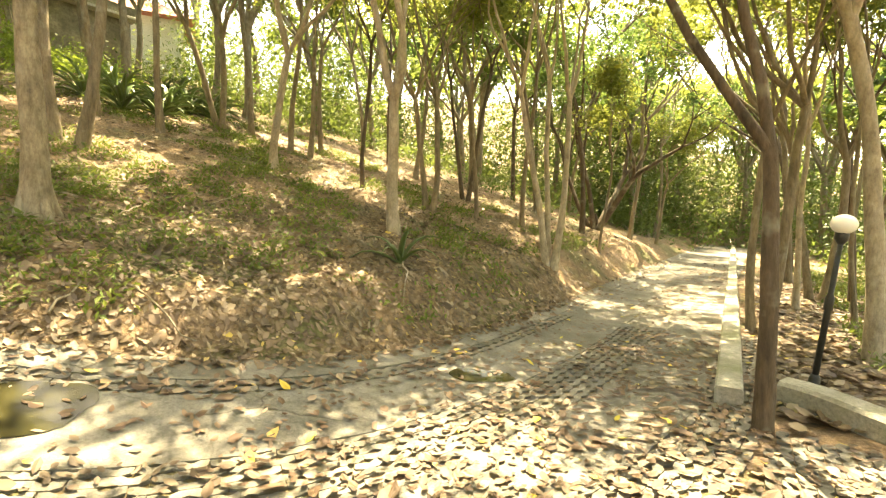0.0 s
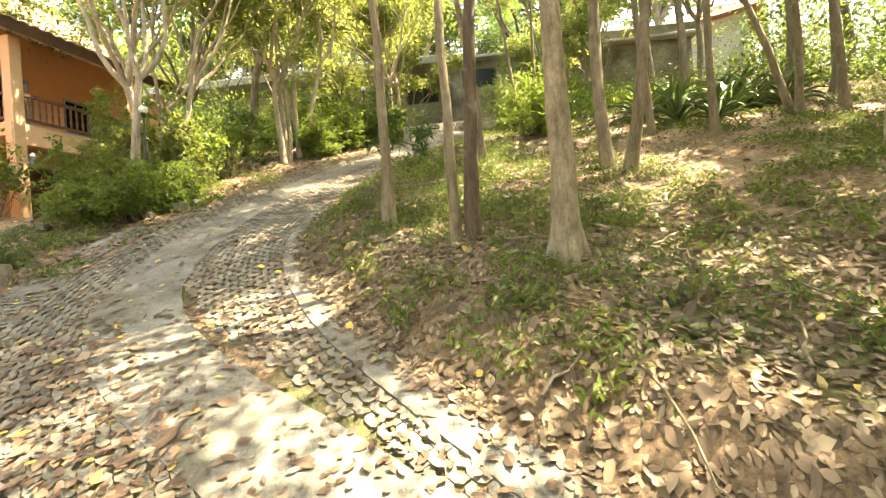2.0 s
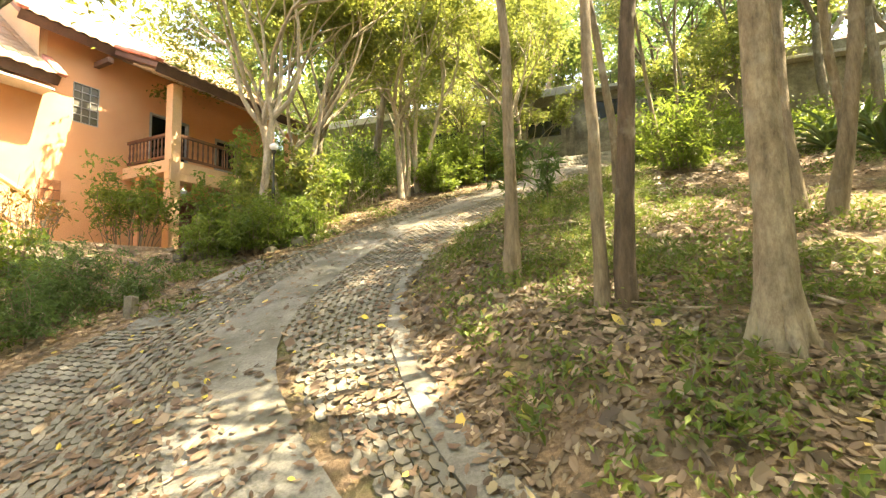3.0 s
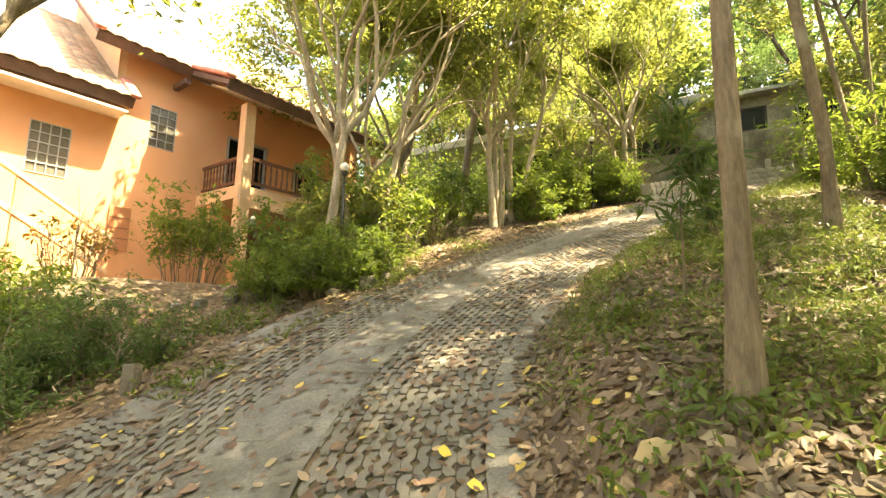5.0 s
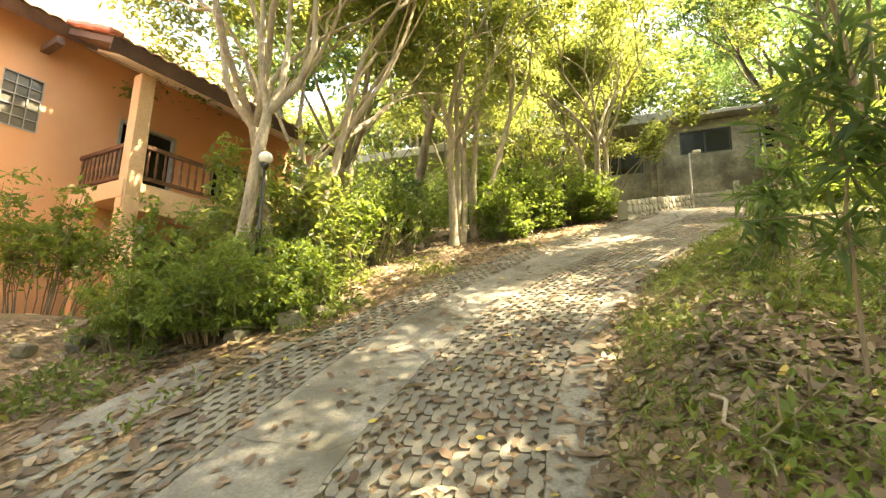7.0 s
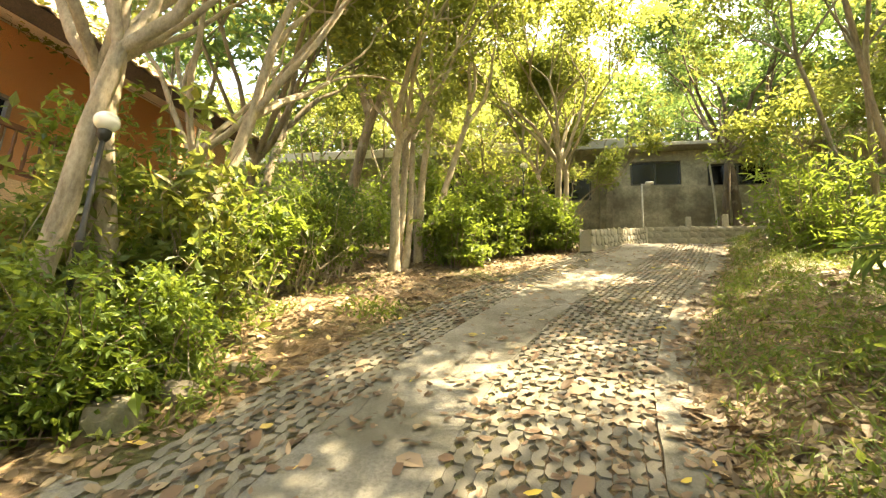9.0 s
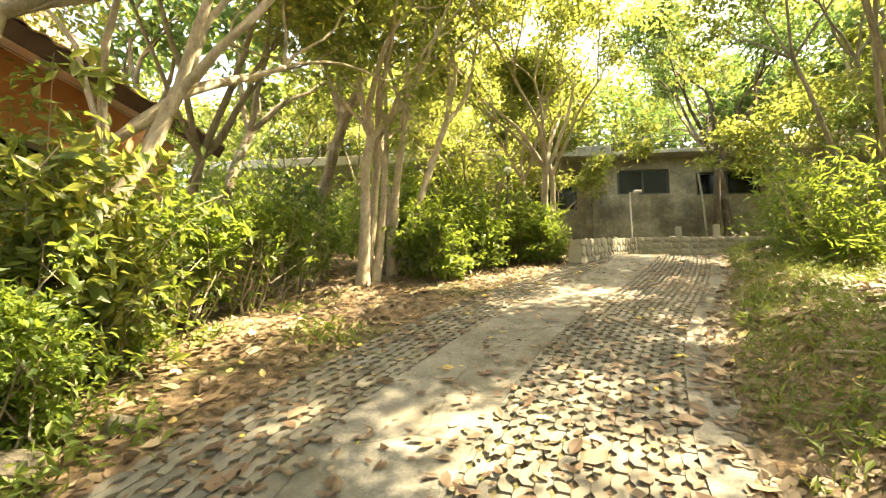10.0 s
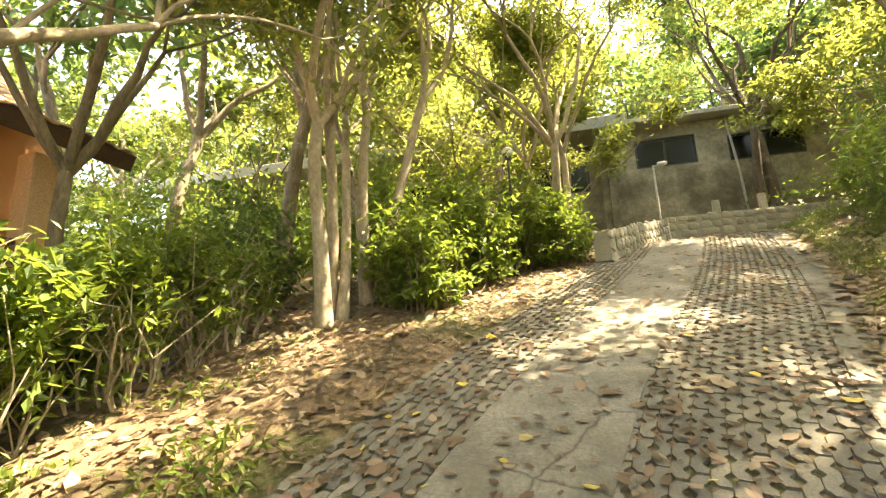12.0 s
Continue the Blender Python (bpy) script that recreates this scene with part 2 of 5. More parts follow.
def tube(points, radii, sides=8):
    """Vertices and quads of a tapered tube along points."""
    P = np.asarray(points, dtype=float)
    n = len(P)
    T = np.gradient(P, axis=0)
    T /= np.linalg.norm(T, axis=1)[:, None] + 1e-9
    ref = np.array([1.0, 0, 0]) if abs(T[0][0]) < 0.8 else np.array([0, 1.0, 0])
    A = np.cross(T, ref)
    A /= np.linalg.norm(A, axis=1)[:, None] + 1e-9
    B = np.cross(T, A)
    a = np.linspace(0, 2 * math.pi, sides, endpoint=False)
    ring = np.cos(a)[None, :, None] * A[:, None, :] + np.sin(a)[None, :, None] * B[:, None, :]
    V = (P[:, None, :] + ring * np.asarray(radii)[:, None, None]).reshape(-1, 3)
    i, j = np.meshgrid(np.arange(n - 1), np.arange(sides), indexing="ij")
    j2 = (j + 1) % sides
    F = np.stack([i * sides + j, i * sides + j2, (i + 1) * sides + j2, (i + 1) * sides + j], axis=-1).reshape(-1, 4)
    return V, F


def merge(pieces):
    Vs, Fs, k = [], [], 0
    for V, F in pieces:
        Vs.append(V)
        Fs.append(F + k)
        k += len(V)
    return np.concatenate(Vs), np.concatenate(Fs)


def leaf_quads(C, size, rng, flat=0.55, wide=0.42):
    """Folded leaf blades at the points C."""
    n = len(C)
    d = rng.normal(size=(n, 3))
    d[:, 2] = d[:, 2] * flat - 0.25
    d /= np.linalg.norm(d, axis=1)[:, None]
    u = rng.normal(size=(n, 3)) * 0.5 + np.array([0, 0, 1.0])
    s = np.cross(d, u)
    s /= np.linalg.norm(s, axis=1)[:, None] + 1e-9
    nrm = np.cross(s, d)
    L = (size * rng.uniform(0.6, 1.3, n))[:, None]
    W = L * wide * rng.uniform(0.8, 1.2, n)[:, None]
    mid = C + d * L * 0.45 + nrm * L * 0.08
    V = np.stack([C, mid + s * W * 0.5, C + d * L, mid - s * W * 0.5], axis=1).reshape(-1, 3)
    return V, np.arange(4 * n).reshape(-1, 4)


def spin(points, sides=16):
    """A lathe of (radius, height) points."""
    bm = bmesh.new()
    rings = []
    for r, z in points:
        rings.append([bm.verts.new((r * math.cos(2 * math.pi * k / sides), r * math.sin(2 * math.pi * k / sides), z)) for k in range(sides)])
    for a, b in zip(rings, rings[1:]):
        for k in range(sides):
            bm.faces.new((a[k], a[(k + 1) % sides], b[(k + 1) % sides], b[k]))
    bm.faces.new(list(reversed(rings[0])))
    bm.faces.new(rings[-1])
    return bm


# ---- lie of the land ----
TOE = [(-2.4, 60.0), (-2.5, 33.0), (-2.8, 14.0), (-2.8, 8.4), (-2.95, 5.2), (-3.25, 3.4), (-4.0, 1.9), (-5.1, 0.75), (-6.4, -0.5),
       (-8.2, -1.6), (-9.8, -1.95), (-12.0, -1.95), (-15.0, -1.2), (-18.0, 0.1), (-22.0, 1.5), (-26.0, 2.6)]


def rounded(pts, times=2):
    for _ in range(times):
        out = [pts[0]]
        for a, b in zip(pts, pts[1:]):
            out += [(a[0] * 0.75 + b[0] * 0.25, a[1] * 0.75 + b[1] * 0.25), (a[0] * 0.25 + b[0] * 0.75, a[1] * 0.25 + b[1] * 0.75)]
        pts = out + [pts[-1]]
    return pts


EDGE = np.array(rounded(TOE))


def ease(a, b, v):
    k = np.clip((v - a) / (b - a), 0.0, 1.0)
    return k * k * (3 - 2 * k)


def softplus(v, w):
    return w * np.log1p(np.exp(np.clip(v / w, -60, 60)))


def side(X, Y):
    """Distance from the road's upper edge: positive on the road, negative on the bank."""
    X, Y = np.asarray(X, dtype=float), np.asarray(Y, dtype=float)
    best, sign = np.full(X.shape, 1e9), np.ones(X.shape)
    for (ax, ay), (bx, by) in zip(EDGE, EDGE[1:]):
        dx, dy = bx - ax, by - ay
        k = np.clip(((X - ax) * dx + (Y - ay) * dy) / (dx * dx + dy * dy), 0, 1)
        d = np.hypot(X - ax - k * dx, Y - ay - k * dy)
        near = d < best
        best = np.where(near, d, best)
        sign = np.where(near, np.where(dx * (Y - ay) - dy * (X - ax) > 0, 1.0, -1.0), sign)
    return best * sign


def land(X, Y, d=None):
    X, Y = np.asarray(X, dtype=float), np.asarray(Y, dtype=float)
    d = side(X, Y) if d is None else d
    z = 0.35 * softplus(-X - 2.8, 0.5)
    flat = np.where(z < 6.9, z, 6.9 + 0.55 * (1 - np.exp(-np.maximum(z - 6.9, 0) / 0.55)))
    z = flat + (z - flat) * 0.8 * ease(9.5, 18, Y) + 0.3 * np.maximum(Y - 37, 0) * (1 - ease(60, 140, Y))
    z = z + np.where(d < 0, (0.28 + 0.25 * ease(3, 6, Y) * (1 - ease(16, 24, Y))) * ease(0, 0.9, -d), 0)
    z = z + ease(-7.5, -9.5, Y) * (1 - ease(-6, -3, X)) * ease(-20, -16, X) * (3.1 - z)
    z = z - 0.16 * softplus(X - 0.9, 0.3) * ease(2.5, 5.5, Y) * (X > 0.2)
    z = z + 0.75 * ease(-25.4, -25.8, X) + 0.15 * np.maximum(-31 - X, 0)
    return z


def land_at(x, y):
    return float(land(np.array([x]), np.array([y]))[0])


def paved(X, Y, d):
    """Where the paving lies."""
    lane = (d > -0.02) & (d < 3.25) & (X > -25)
    yard = (d >= 3.25) & (X > -7.6) & (X < 2.6) & (Y > -5.6) & (Y < 4.4)
    return lane | yard


def bumps(X, Y, D):
    """Small unevenness of the bare ground."""
    h = np.array([noise.noise(Vector((x * 0.9, y * 0.9, 0))) * 0.06 + noise.noise(Vector((x * 2.6, y * 2.6, 4))) * 0.03 for x, y in zip(X.ravel(), Y.ravel())]).reshape(X.shape)
    return np.where((X < -27.3) | paved(X, Y, D), 0, h) * np.clip(np.where(D < 0, -D, D - 3.25) * 2, 0, 1)


def grown(n, first, step, ratio):
    out, v = [], first
    for _ in range(n):
        out.append(v)
        step *= ratio
        v += step
    return out


xs = np.array(sorted([-26.0 - v for v in grown(26, 0.3, 0.3, 1.2)] + list(np.arange(-26, 4, 0.16)) + [4 + v for v in grown(26, 0.0, 0.3, 1.2)]))
ys = np.array(sorted([-9.0 - v for v in grown(26, 0.3, 0.3, 1.2)] + list(np.arange(-9, 14, 0.16)) + [14 + v for v in grown(26, 0.0, 0.3, 1.2)]))
GX, GY = np.meshgrid(xs, ys, indexing="ij")
GD = side(GX, GY)
GZ = land(GX, GY, GD)
GP = paved(GX, GY, GD)
GZ = np.where(GP, GZ - 0.019, GZ + bumps(GX, GY, GD))
nx, ny = GX.shape
I, J = np.meshgrid(np.arange(nx - 1), np.arange(ny - 1), indexing="ij")
GF = np.stack([I * ny + J, (I + 1) * ny + J, (I + 1) * ny + J + 1, I * ny + J + 1], axis=-1).reshape(-1, 4)
ground = fast("ground", np.stack([GX, GY, GZ], axis=-1).reshape(-1, 3), GF, M_GROUND, smooth=True)
tagged(ground, "sloping woodland soil with dry leaves and patchy grass", "ground", kind="structure")

# ---- the lane: concrete strips between perforated paving blocks ----
def strip_bounds(X):
    """Where the concrete strip begins and ends across the lane: nearer the bank at the foot of the hill."""
    k = ease(-4.2, -8.0, np.asarray(X, dtype=float))
    return 0.52 + 0.98 * k, 1.3 + 1.12 * k


def ribbon(o0, o1, lift, across=4, wob=0.006, seed=0, reach=None):
    rr = np.random.default_rng(seed)
    rows = []
    for k in range(across + 1):
        a0, a1 = strip_bounds(EDGE[:, 0]) if o0 is None else (o0, o1)
        o = np.reshape(a0 + (np.asarray(a1) - a0) * k / across, (-1, 1))
        T = np.gradient(EDGE, axis=0)
        T /= np.linalg.norm(T, axis=1)[:, None]
        Q = EDGE + np.stack([-T[:, 1], T[:, 0]], axis=1) * o
        s = np.concatenate([[0], np.cumsum(np.linalg.norm(np.diff(EDGE, axis=0), axis=1))])
        t = np.linspace(20, s[-1] - 1.5 if reach is None else reach, 320)
        x, y = np.interp(t, s, Q[:, 0]), np.interp(t, s, Q[:, 1])
        if k in (0, across):
            x, y = x + rr.normal(0, wob, len(x)), y + rr.normal(0, wob, len(x))
        rows.append(np.stack([x, y, land(x, y, np.maximum(side(x, y), 0.01)) + lift], axis=1))
    rows = [rows[0] - [0, 0, 0.09]] + rows + [rows[-1] - [0, 0, 0.09]]
    V = np.stack(rows, axis=0)
    a, n = V.shape[:2]
    I, J = np.meshgrid(np.arange(a - 1), np.arange(n - 1), indexing="ij")
    F = np.stack([I * n + J, I * n + J + 1, (I + 1) * n + J + 1, (I + 1) * n + J], axis=-1).reshape(-1, 4)
    return V.reshape(-1, 3), F


road = tagged(fast("road", *ribbon(None, None, 0.008, seed=3), M_CONC), "cracked grey concrete driveway strip between perforated paving blocks", "road", kind="structure")
tagged(fast("road_edge", *ribbon(0.0, 0.31, 0.006, 2, seed=4), M_CONC), "narrow grey concrete strip edging the driveway", "road edge", kind="structure")

tagged(fast("side_path", *ribbon(0.315, 2.55, 0.003, 8, seed=5, reach=52.6), M_CONC), "worn grey concrete side path under fallen leaves", "path", kind="structure")


# ---- trees ----
def tree(x, y, r, height, seed, lean=(0.0, 0.0), fork=0.45, limbs=3, spread=0.5, crown=2.2, leaves=3500, size=0.15, stems=1, stem_spread=0.15,
         bark_m=None, leaf_m=None, label="", depth=3, sink=0.12, droop=0.0, flare=1.35, reach=(0.0, 0.0), group="woodland trees"):
    rng = np.random.default_rng(seed)
    tubes, tips = [], []
    r = r * (0.8 if depth > 2 else 1.0)

    def limb(p, d, length, r0, r1, level, wander):
        n = 11 if level == 0 else 5
        pts, cur, dd = [p], np.array(p, dtype=float), np.array(d, dtype=float)
        for _ in range(n):
            dd = dd + rng.normal(0, wander, 3)
            if level:
                dd[2] += 0.06 - droop * 0.1
            dd /= np.linalg.norm(dd)
            cur = cur + dd * length / n
            pts.append(cur.copy())
        k = np.linspace(0, 1, n + 1)
        rad = r0 + (r1 - r0) * k
        if level == 0:
            rad = rad * (1 + (flare - 1) * np.exp(-k * 9.0))
        rad = rad * rng.uniform(0.94, 1.06, n + 1)
        tubes.append(tube(pts, np.maximum(rad, 0.006), (10 if r0 > 0.07 else 7) if level < 2 else 3))
        return pts, dd

    def branch(p, d, length, r0, level):
        pts, dd = limb(p, d, length, r0, r0 * 0.55, level, 0.13)
        if level >= depth:
            tips.extend(pts[2:])
            return
        if level >= depth - 1:
            tips.append(pts[-1])
        for _ in range(2 if rng.random() < 0.55 else 3):
            q = rng.normal(0, 1, 3)
            q -= dd * q.dot(dd)
            q /= np.linalg.norm(q) + 1e-9
            a = rng.uniform(0.3, 0.75)
            nd = dd * math.cos(a) + q * math.sin(a)
            nd[2] = nd[2] * 0.9 + 0.08
            branch(pts[-1], nd / np.linalg.norm(nd), length * rng.uniform(0.6, 0.85), r0 * 0.52, level + 1)

    for s in range(stems):
        a = 2 * math.pi * s / stems + rng.uniform(-0.4, 0.4)
        off = np.array([math.cos(a), math.sin(a), 0]) * (r * 1.1 if stems > 1 else 0)
        d = np.array([lean[0], lean[1], 1.0]) + (np.array([math.cos(a), math.sin(a), 0]) * stem_spread * rng.uniform(0.6, 1.4) if stems > 1 else 0)
        rs = r * (1.0 if s == 0 else rng.uniform(0.7, 1.0))
        hf = height * fork * rng.uniform(0.85, 1.15)
        pts, dd = limb(np.array([0, 0, -sink]) + off, d / np.linalg.norm(d), hf, rs, rs * 0.72, 0, 0.034)
        for k in range(limbs):
            a2 = 2 * math.pi * k / limbs + rng.uniform(-0.5, 0.5)
            q = np.array([math.cos(a2), math.sin(a2), 0])
            nd = dd + q * spread * rng.uniform(0.6, 1.3) + np.array([reach[0], reach[1], 0.0])
            branch(pts[-1] - dd * rs * 0.5, nd / np.linalg.norm(nd), height * (1 - fork) * rng.uniform(0.36, 0.5), rs * rng.uniform(0.5, 0.68), 1)
    if r > 0.12:
        for k in range(5):
            a = 2 * math.pi * k / 5 + rng.uniform(-0.4, 0.4)
            q = np.array([math.cos(a), math.sin(a), 0])
            tubes.append(tube([q * r * 0.4 + [0, 0, 0.6], q * r * 0.85 + [0, 0, 0.22], q * r * 1.3 + [0, 0, 0.02], q * r * 2.0 + [0, 0, -0.12]], [r * 0.4, r * 0.5, r * 0.45, r * 0.2], 7))
    base = thing("tree", pose(x, y, land_at(x, y)), label, "tree", group)
    fast("trunk", *merge(tubes), bark_m or M_BARK, base, smooth=True)
    tips = np.array(tips)
    if leaves:
        leaves = int(leaves * (1.5 if depth > 2 else 1.7))
        clumps = max(12, leaves // (105 if depth > 2 else 45))
        centres = tips[rng.integers(0, len(tips), clumps)] + rng.normal(0, 1, (clumps, 3)) * np.array([0.1, 0.1, 0.07]) * crown
        clump = (0.22 + 0.012 * crown if depth > 2 else 0.42) * rng.uniform(0.6, 1.4, clumps)
        per = rng.integers(0, clumps, leaves)
        C = centres[per] + rng.normal(0, 1, (leaves, 3)) * clump[per][:, None] * np.array([1.0, 1.0, 0.55])
        fast("crown", *leaf_quads(C, size, rng), leaf_m or M_LEAF, base)
    return base


PALE = "smooth pale-barked tree with forked limbs and light green leaves"
BROWN = "slender brown-barked woodland tree with a thin green crown"
BIG = "thick rough-barked tree on the leaf-strewn bank"
# bank between the lane and the side path
tree(-6.75, 1.9, 0.155, 9.5, 11, (-0.04, 0.02), 0.6, 3, 0.4, 2.4, 1200, label=BIG, flare=1.4, bark_m=M_BARK_TAN)
tree(-7.27, 0.72, 0.075, 9.5, 12, (-0.05, -0.03), 0.6, 4, 0.6, 3.0, 2000, label=BROWN, reach=(-0.3, -0.6))
tree(-7.29, 0.93, 0.1, 8.5, 13, (-0.02, -0.02), 0.6, 4, 0.6, 3.0, 2300, label="rough dark-barked tree beside a thinner one", bark_m=M_BARK_DARK)
tree(-8.06, -0.25, 0.083, 11.5, 14, (0.0, 0.11), 0.55, 5, 1.0, 5.0, 11500, label=BROWN, reach=(-0.2, -0.6), flare=1.9)
tree(-10.6, 3.3, 0.15, 11.0, 15, (-0.08, -0.02), 0.5, 5, 0.7, 4.4, 9500, label=BROWN, reach=(0.0, -0.6))
tree(-10.25, 3.55, 0.13, 11.0, 16, (0.03, 0.14), 0.45, 4, 0.7, 4.2, 7500, label=BROWN, reach=(0.4, -0.5))
tree(-13.4, 5.0, 0.11, 10.5, 17, (0.02, 0.03), 0.5, 5, 0.7, 4.4, 9000, label=BROWN, reach=(0.0, -0.6))
tree(-9.25, 6.95, 0.12, 8.5, 18, (0.05, -0.05), 0.3, 4, 0.6, 3.8, 8500, label=BROWN, bark_m=M_BARK_PALE)
tree(-11.6, 9.3, 0.1, 8.5, 19, (0.05, 0.03), 0.45, 4, 0.6, 3.4, 5000, label=BROWN)
tree(-11.45, 9.9, 0.1, 8.0, 20, (0.02, 0.1), 0.4, 4, 0.5, 3.2, 4500, label=BROWN)
tree(-12.4, 11.2, 0.1, 8.0, 21, (0.05, -0.03), 0.45, 3, 0.4, 2.2, 3000, label=BROWN)
tree(-14.0, 8.6, 0.12, 8.0, 22, (-0.04, -0.1), 0.4, 4, 0.35, 2.2, 3000, label=BROWN, stems=2)
tree(-13.9, 9.6, 0.12, 8.5, 23, (0.0, 0.04), 0.5, 3, 0.4, 2.2, 3000, label=BROWN)
tree(-5.36, 6.54, 0.145, 8.5, 24, (-0.01, 0.0), 0.3, 4, 0.6, 4.0, 5500, reach=(-0.1, 0.1), label=PALE, bark_m=M_BARK_PALE)
tree(-8.4, 9.0, 0.07, 8.0, 25, (0.0, 0.0), 0.55, 3, 0.6, 3.0, 4500, label="thin dark straight tree", bark_m=M_BARK_DARK)
tree(-10.3, 13.8, 0.11, 8.0, 26, (0.03, 0.1), 0.5, 3, 0.4, 2.0, 2800, label=BROWN)
tree(-6.65, 9.5, 0.1, 8.5, 27, (0.02, 0.1), 0.4, 4, 0.5, 3.4, 6000, label=BROWN, stems=2, stem_spread=0.1)
tree(-7.7, 13.0, 0.085, 8.0, 28, (0.0, 0.03), 0.5, 3, 0.4, 2.0, 2800, label=BROWN, stems=2, bark_m=M_BARK_DARK)
tree(-5.95, 10.65, 0.075, 8.0, 29, (-0.03, 0.02), 0.45, 3, 0.4, 2.0, 2800, label=BROWN)
tree(-5.4, 12.3, 0.085, 9.0, 30, (0.0, 0.03), 0.5, 4, 0.5, 3.6, 4600, label="tall straight slim tree")
tree(-3.45, 9.3, 0.09, 8.5, 31, (0.04, 0.1), 0.42, 3, 0.45, 4.0, 6500, label="leaning tree with several slim stems", stems=3, stem_spread=0.12, bark_m=M_BARK_PALE)
tree(-5.2, 18.9, 0.16, 7.5, 32, (0.0, 0.0), 0.35, 3, 0.5, 4.4, 7000, label="dark tree with spreading stems from the base", stems=4, stem_spread=0.5, bark_m=M_BARK_DARK, leaf_m=M_LEAF_DARK)
tree(-3.5, 13.3, 0.05, 5.5, 33, (0.02, 0.0), 0.5, 3, 0.4, 1.6, 1800, label="thin young tree by the lane")
tree(-3.5, 22.8, 0.09, 6.5, 34, (0.03, 0.05), 0.4, 3, 0.5, 2.2, 3400, label=BROWN)
# added tree, set where its crown shades the sunlit driveway
tree(-12.6, 1.0, 0.1, 10.5, 95, (0.0, -0.05), 0.5, 6, 0.95, 4.8, 12000, label="slender tree added to shade the driveway it leans over", reach=(0.25, -0.3))
# taller trees up the slope beside the driveway
for k, (tx, ty, tr) in enumerate(((-16.6, 2.3, 0.075), (-18.6, 3.0, 0.07), (-20.8, 3.8, 0.08), (-22.6, 5.6, 0.09), (-12.0, 5.8, 0.1)), 2):
    tree(tx, ty, tr, 9.5, 60 + k, (0.03, -0.12 if k < 5 else 0.0), 0.52, 4, 0.75, 4.0, 6500 if k < 5 else 4000, 0.17, leaf_m=M_LEAF_DARK if k % 2 else M_LEAF, reach=(0.0, -0.45 if k < 4 else 0.0), label="tall slender tree on the slope above the driveway", bark_m=M_BARK)
# below the kerb
tree(0.14, 4.25, 0.09, 8.5, 41, (-0.01, 0.0), 0.25, 2, 0.42, 3.4, 7000, reach=(-0.25, 0.0), label="dark forked tree standing in the paving", bark_m=M_BARK_DARK, flare=1.15)
tree(0.16, 8.2, 0.1, 8.0, 42, (0.0, 0.0), 0.38, 4, 0.5, 3.4, 7000, reach=(-0.4, -0.2), label="forked tree with curving limbs behind the kerb", stems=2, stem_spread=0.1)
tree(0.75, 10.6, 0.07, 8.0, 43, (0.02, 0.06), 0.5, 3, 0.4, 2.2, 3200, label=BROWN, bark_m=M_BARK_PALE)
tree(1.2, 12.3, 0.11, 8.0, 44, (0.04, 0.1), 0.4, 3, 0.4, 2.2, 3200, label=BROWN, stems=2)
tree(1.32, 7.5, 0.13, 8.5, 45, (-0.02, 0.0), 0.5, 3, 0.4, 2.4, 4200, label="thick pale tree below the kerb", bark_m=M_BARK_PALE)
tree(1.9, 13.2, 0.09, 8.0, 46, (0.03, 0.04), 0.5, 3, 0.4, 2.2, 3000, label=BROWN, bark_m=M_BARK_DARK)
tree(1.5, 10.0, 0.05, 7.0, 47, (0.0, 0.02), 0.5, 3, 0.4, 1.8, 2200, label=BROWN)
# trees arching over the side path
for k, (tx, ty, rx) in enumerate(((-4.7, 15.6, 0.5), (-4.2, 20.6, 0.5), (0.9, 15.2, -0.4), (1.2, 19.6, -0.5), (-4.1, 26.0, 0.4), (0.8, 25.0, -0.5), (2.9, 17.4, -0.1), (3.2, 22.5, -0.2), (-6.8, 16.8, 0.1), (-8.6, 18.6, 0.1), (-7.4, 22.5, 0.2), (-14.5, 15.6, 0.0), (-12.2, 14.6, 0.0))):
    tree(tx, ty, 0.11, 11.0 + k % 3, 530 + k, (rx * 0.1, 0.0), 0.36, 4, 0.6, 4.6, 1800 if k in (1, 3, 4, 5) else 3000, 0.2, label="tall leafy tree whose limbs reach over the side path" if k < 6 else "tall leafy woodland tree on the slope", reach=(rx, 0.0), bark_m=M_BARK if k % 3 else M_BARK_DARK, leaf_m=M_LEAF if k < 6 or k % 2 else M_LEAF_FAR)
# unseen trees added round the yard, whose crowns meet over the paving and shade it
YARD = "tall spreading tree added out of view to shade the yard"
for k, (tx, ty, rx, ry, n) in enumerate(((2.3, 1.0, -0.45, 0.2, 4500), (3.4, -2.6, -0.6, 0.1, 5000), (1.6, -5.2, -0.3, 0.4, 5000), (-1.6, -7.2, -0.2, 0.6, 3600), (4.6, 2.6, -0.4, 0.1, 3000), (4.8, -6.4, -0.2, 0.2, 3000))):
    tree(tx, ty, 0.17, 10.5, 500 + k, (rx * 0.15, ry * 0.15), 0.4, 5, 0.75, 3.6, n, 0.17, label=YARD, reach=(rx, ry), group="trees round the yard")
# uphill side by the house
tree(-11.75, -6.95, 0.13, 9.5, 51, (-0.02, -0.02), 0.36, 4, 0.5, 4.4, 10500, reach=(-0.1, 0.15), label=PALE, stems=2, stem_spread=0.08, bark_m=M_BARK_PALE)
tree(-12.7, -7.1, 0.14, 9.5, 52, (-0.04, 0.03), 0.3, 4, 0.6, 4.4, 10500, reach=(-0.1, 0.1), label=PALE, stems=3, stem_spread=0.3, bark_m=M_BARK_PALE)
tree(-17.7, -6.0, 0.14, 9.0, 53, (-0.02, 0.03), 0.34, 3, 0.4, 4.0, 8500, label=PALE, stems=3, stem_spread=0.1, bark_m=M_BARK_PALE)
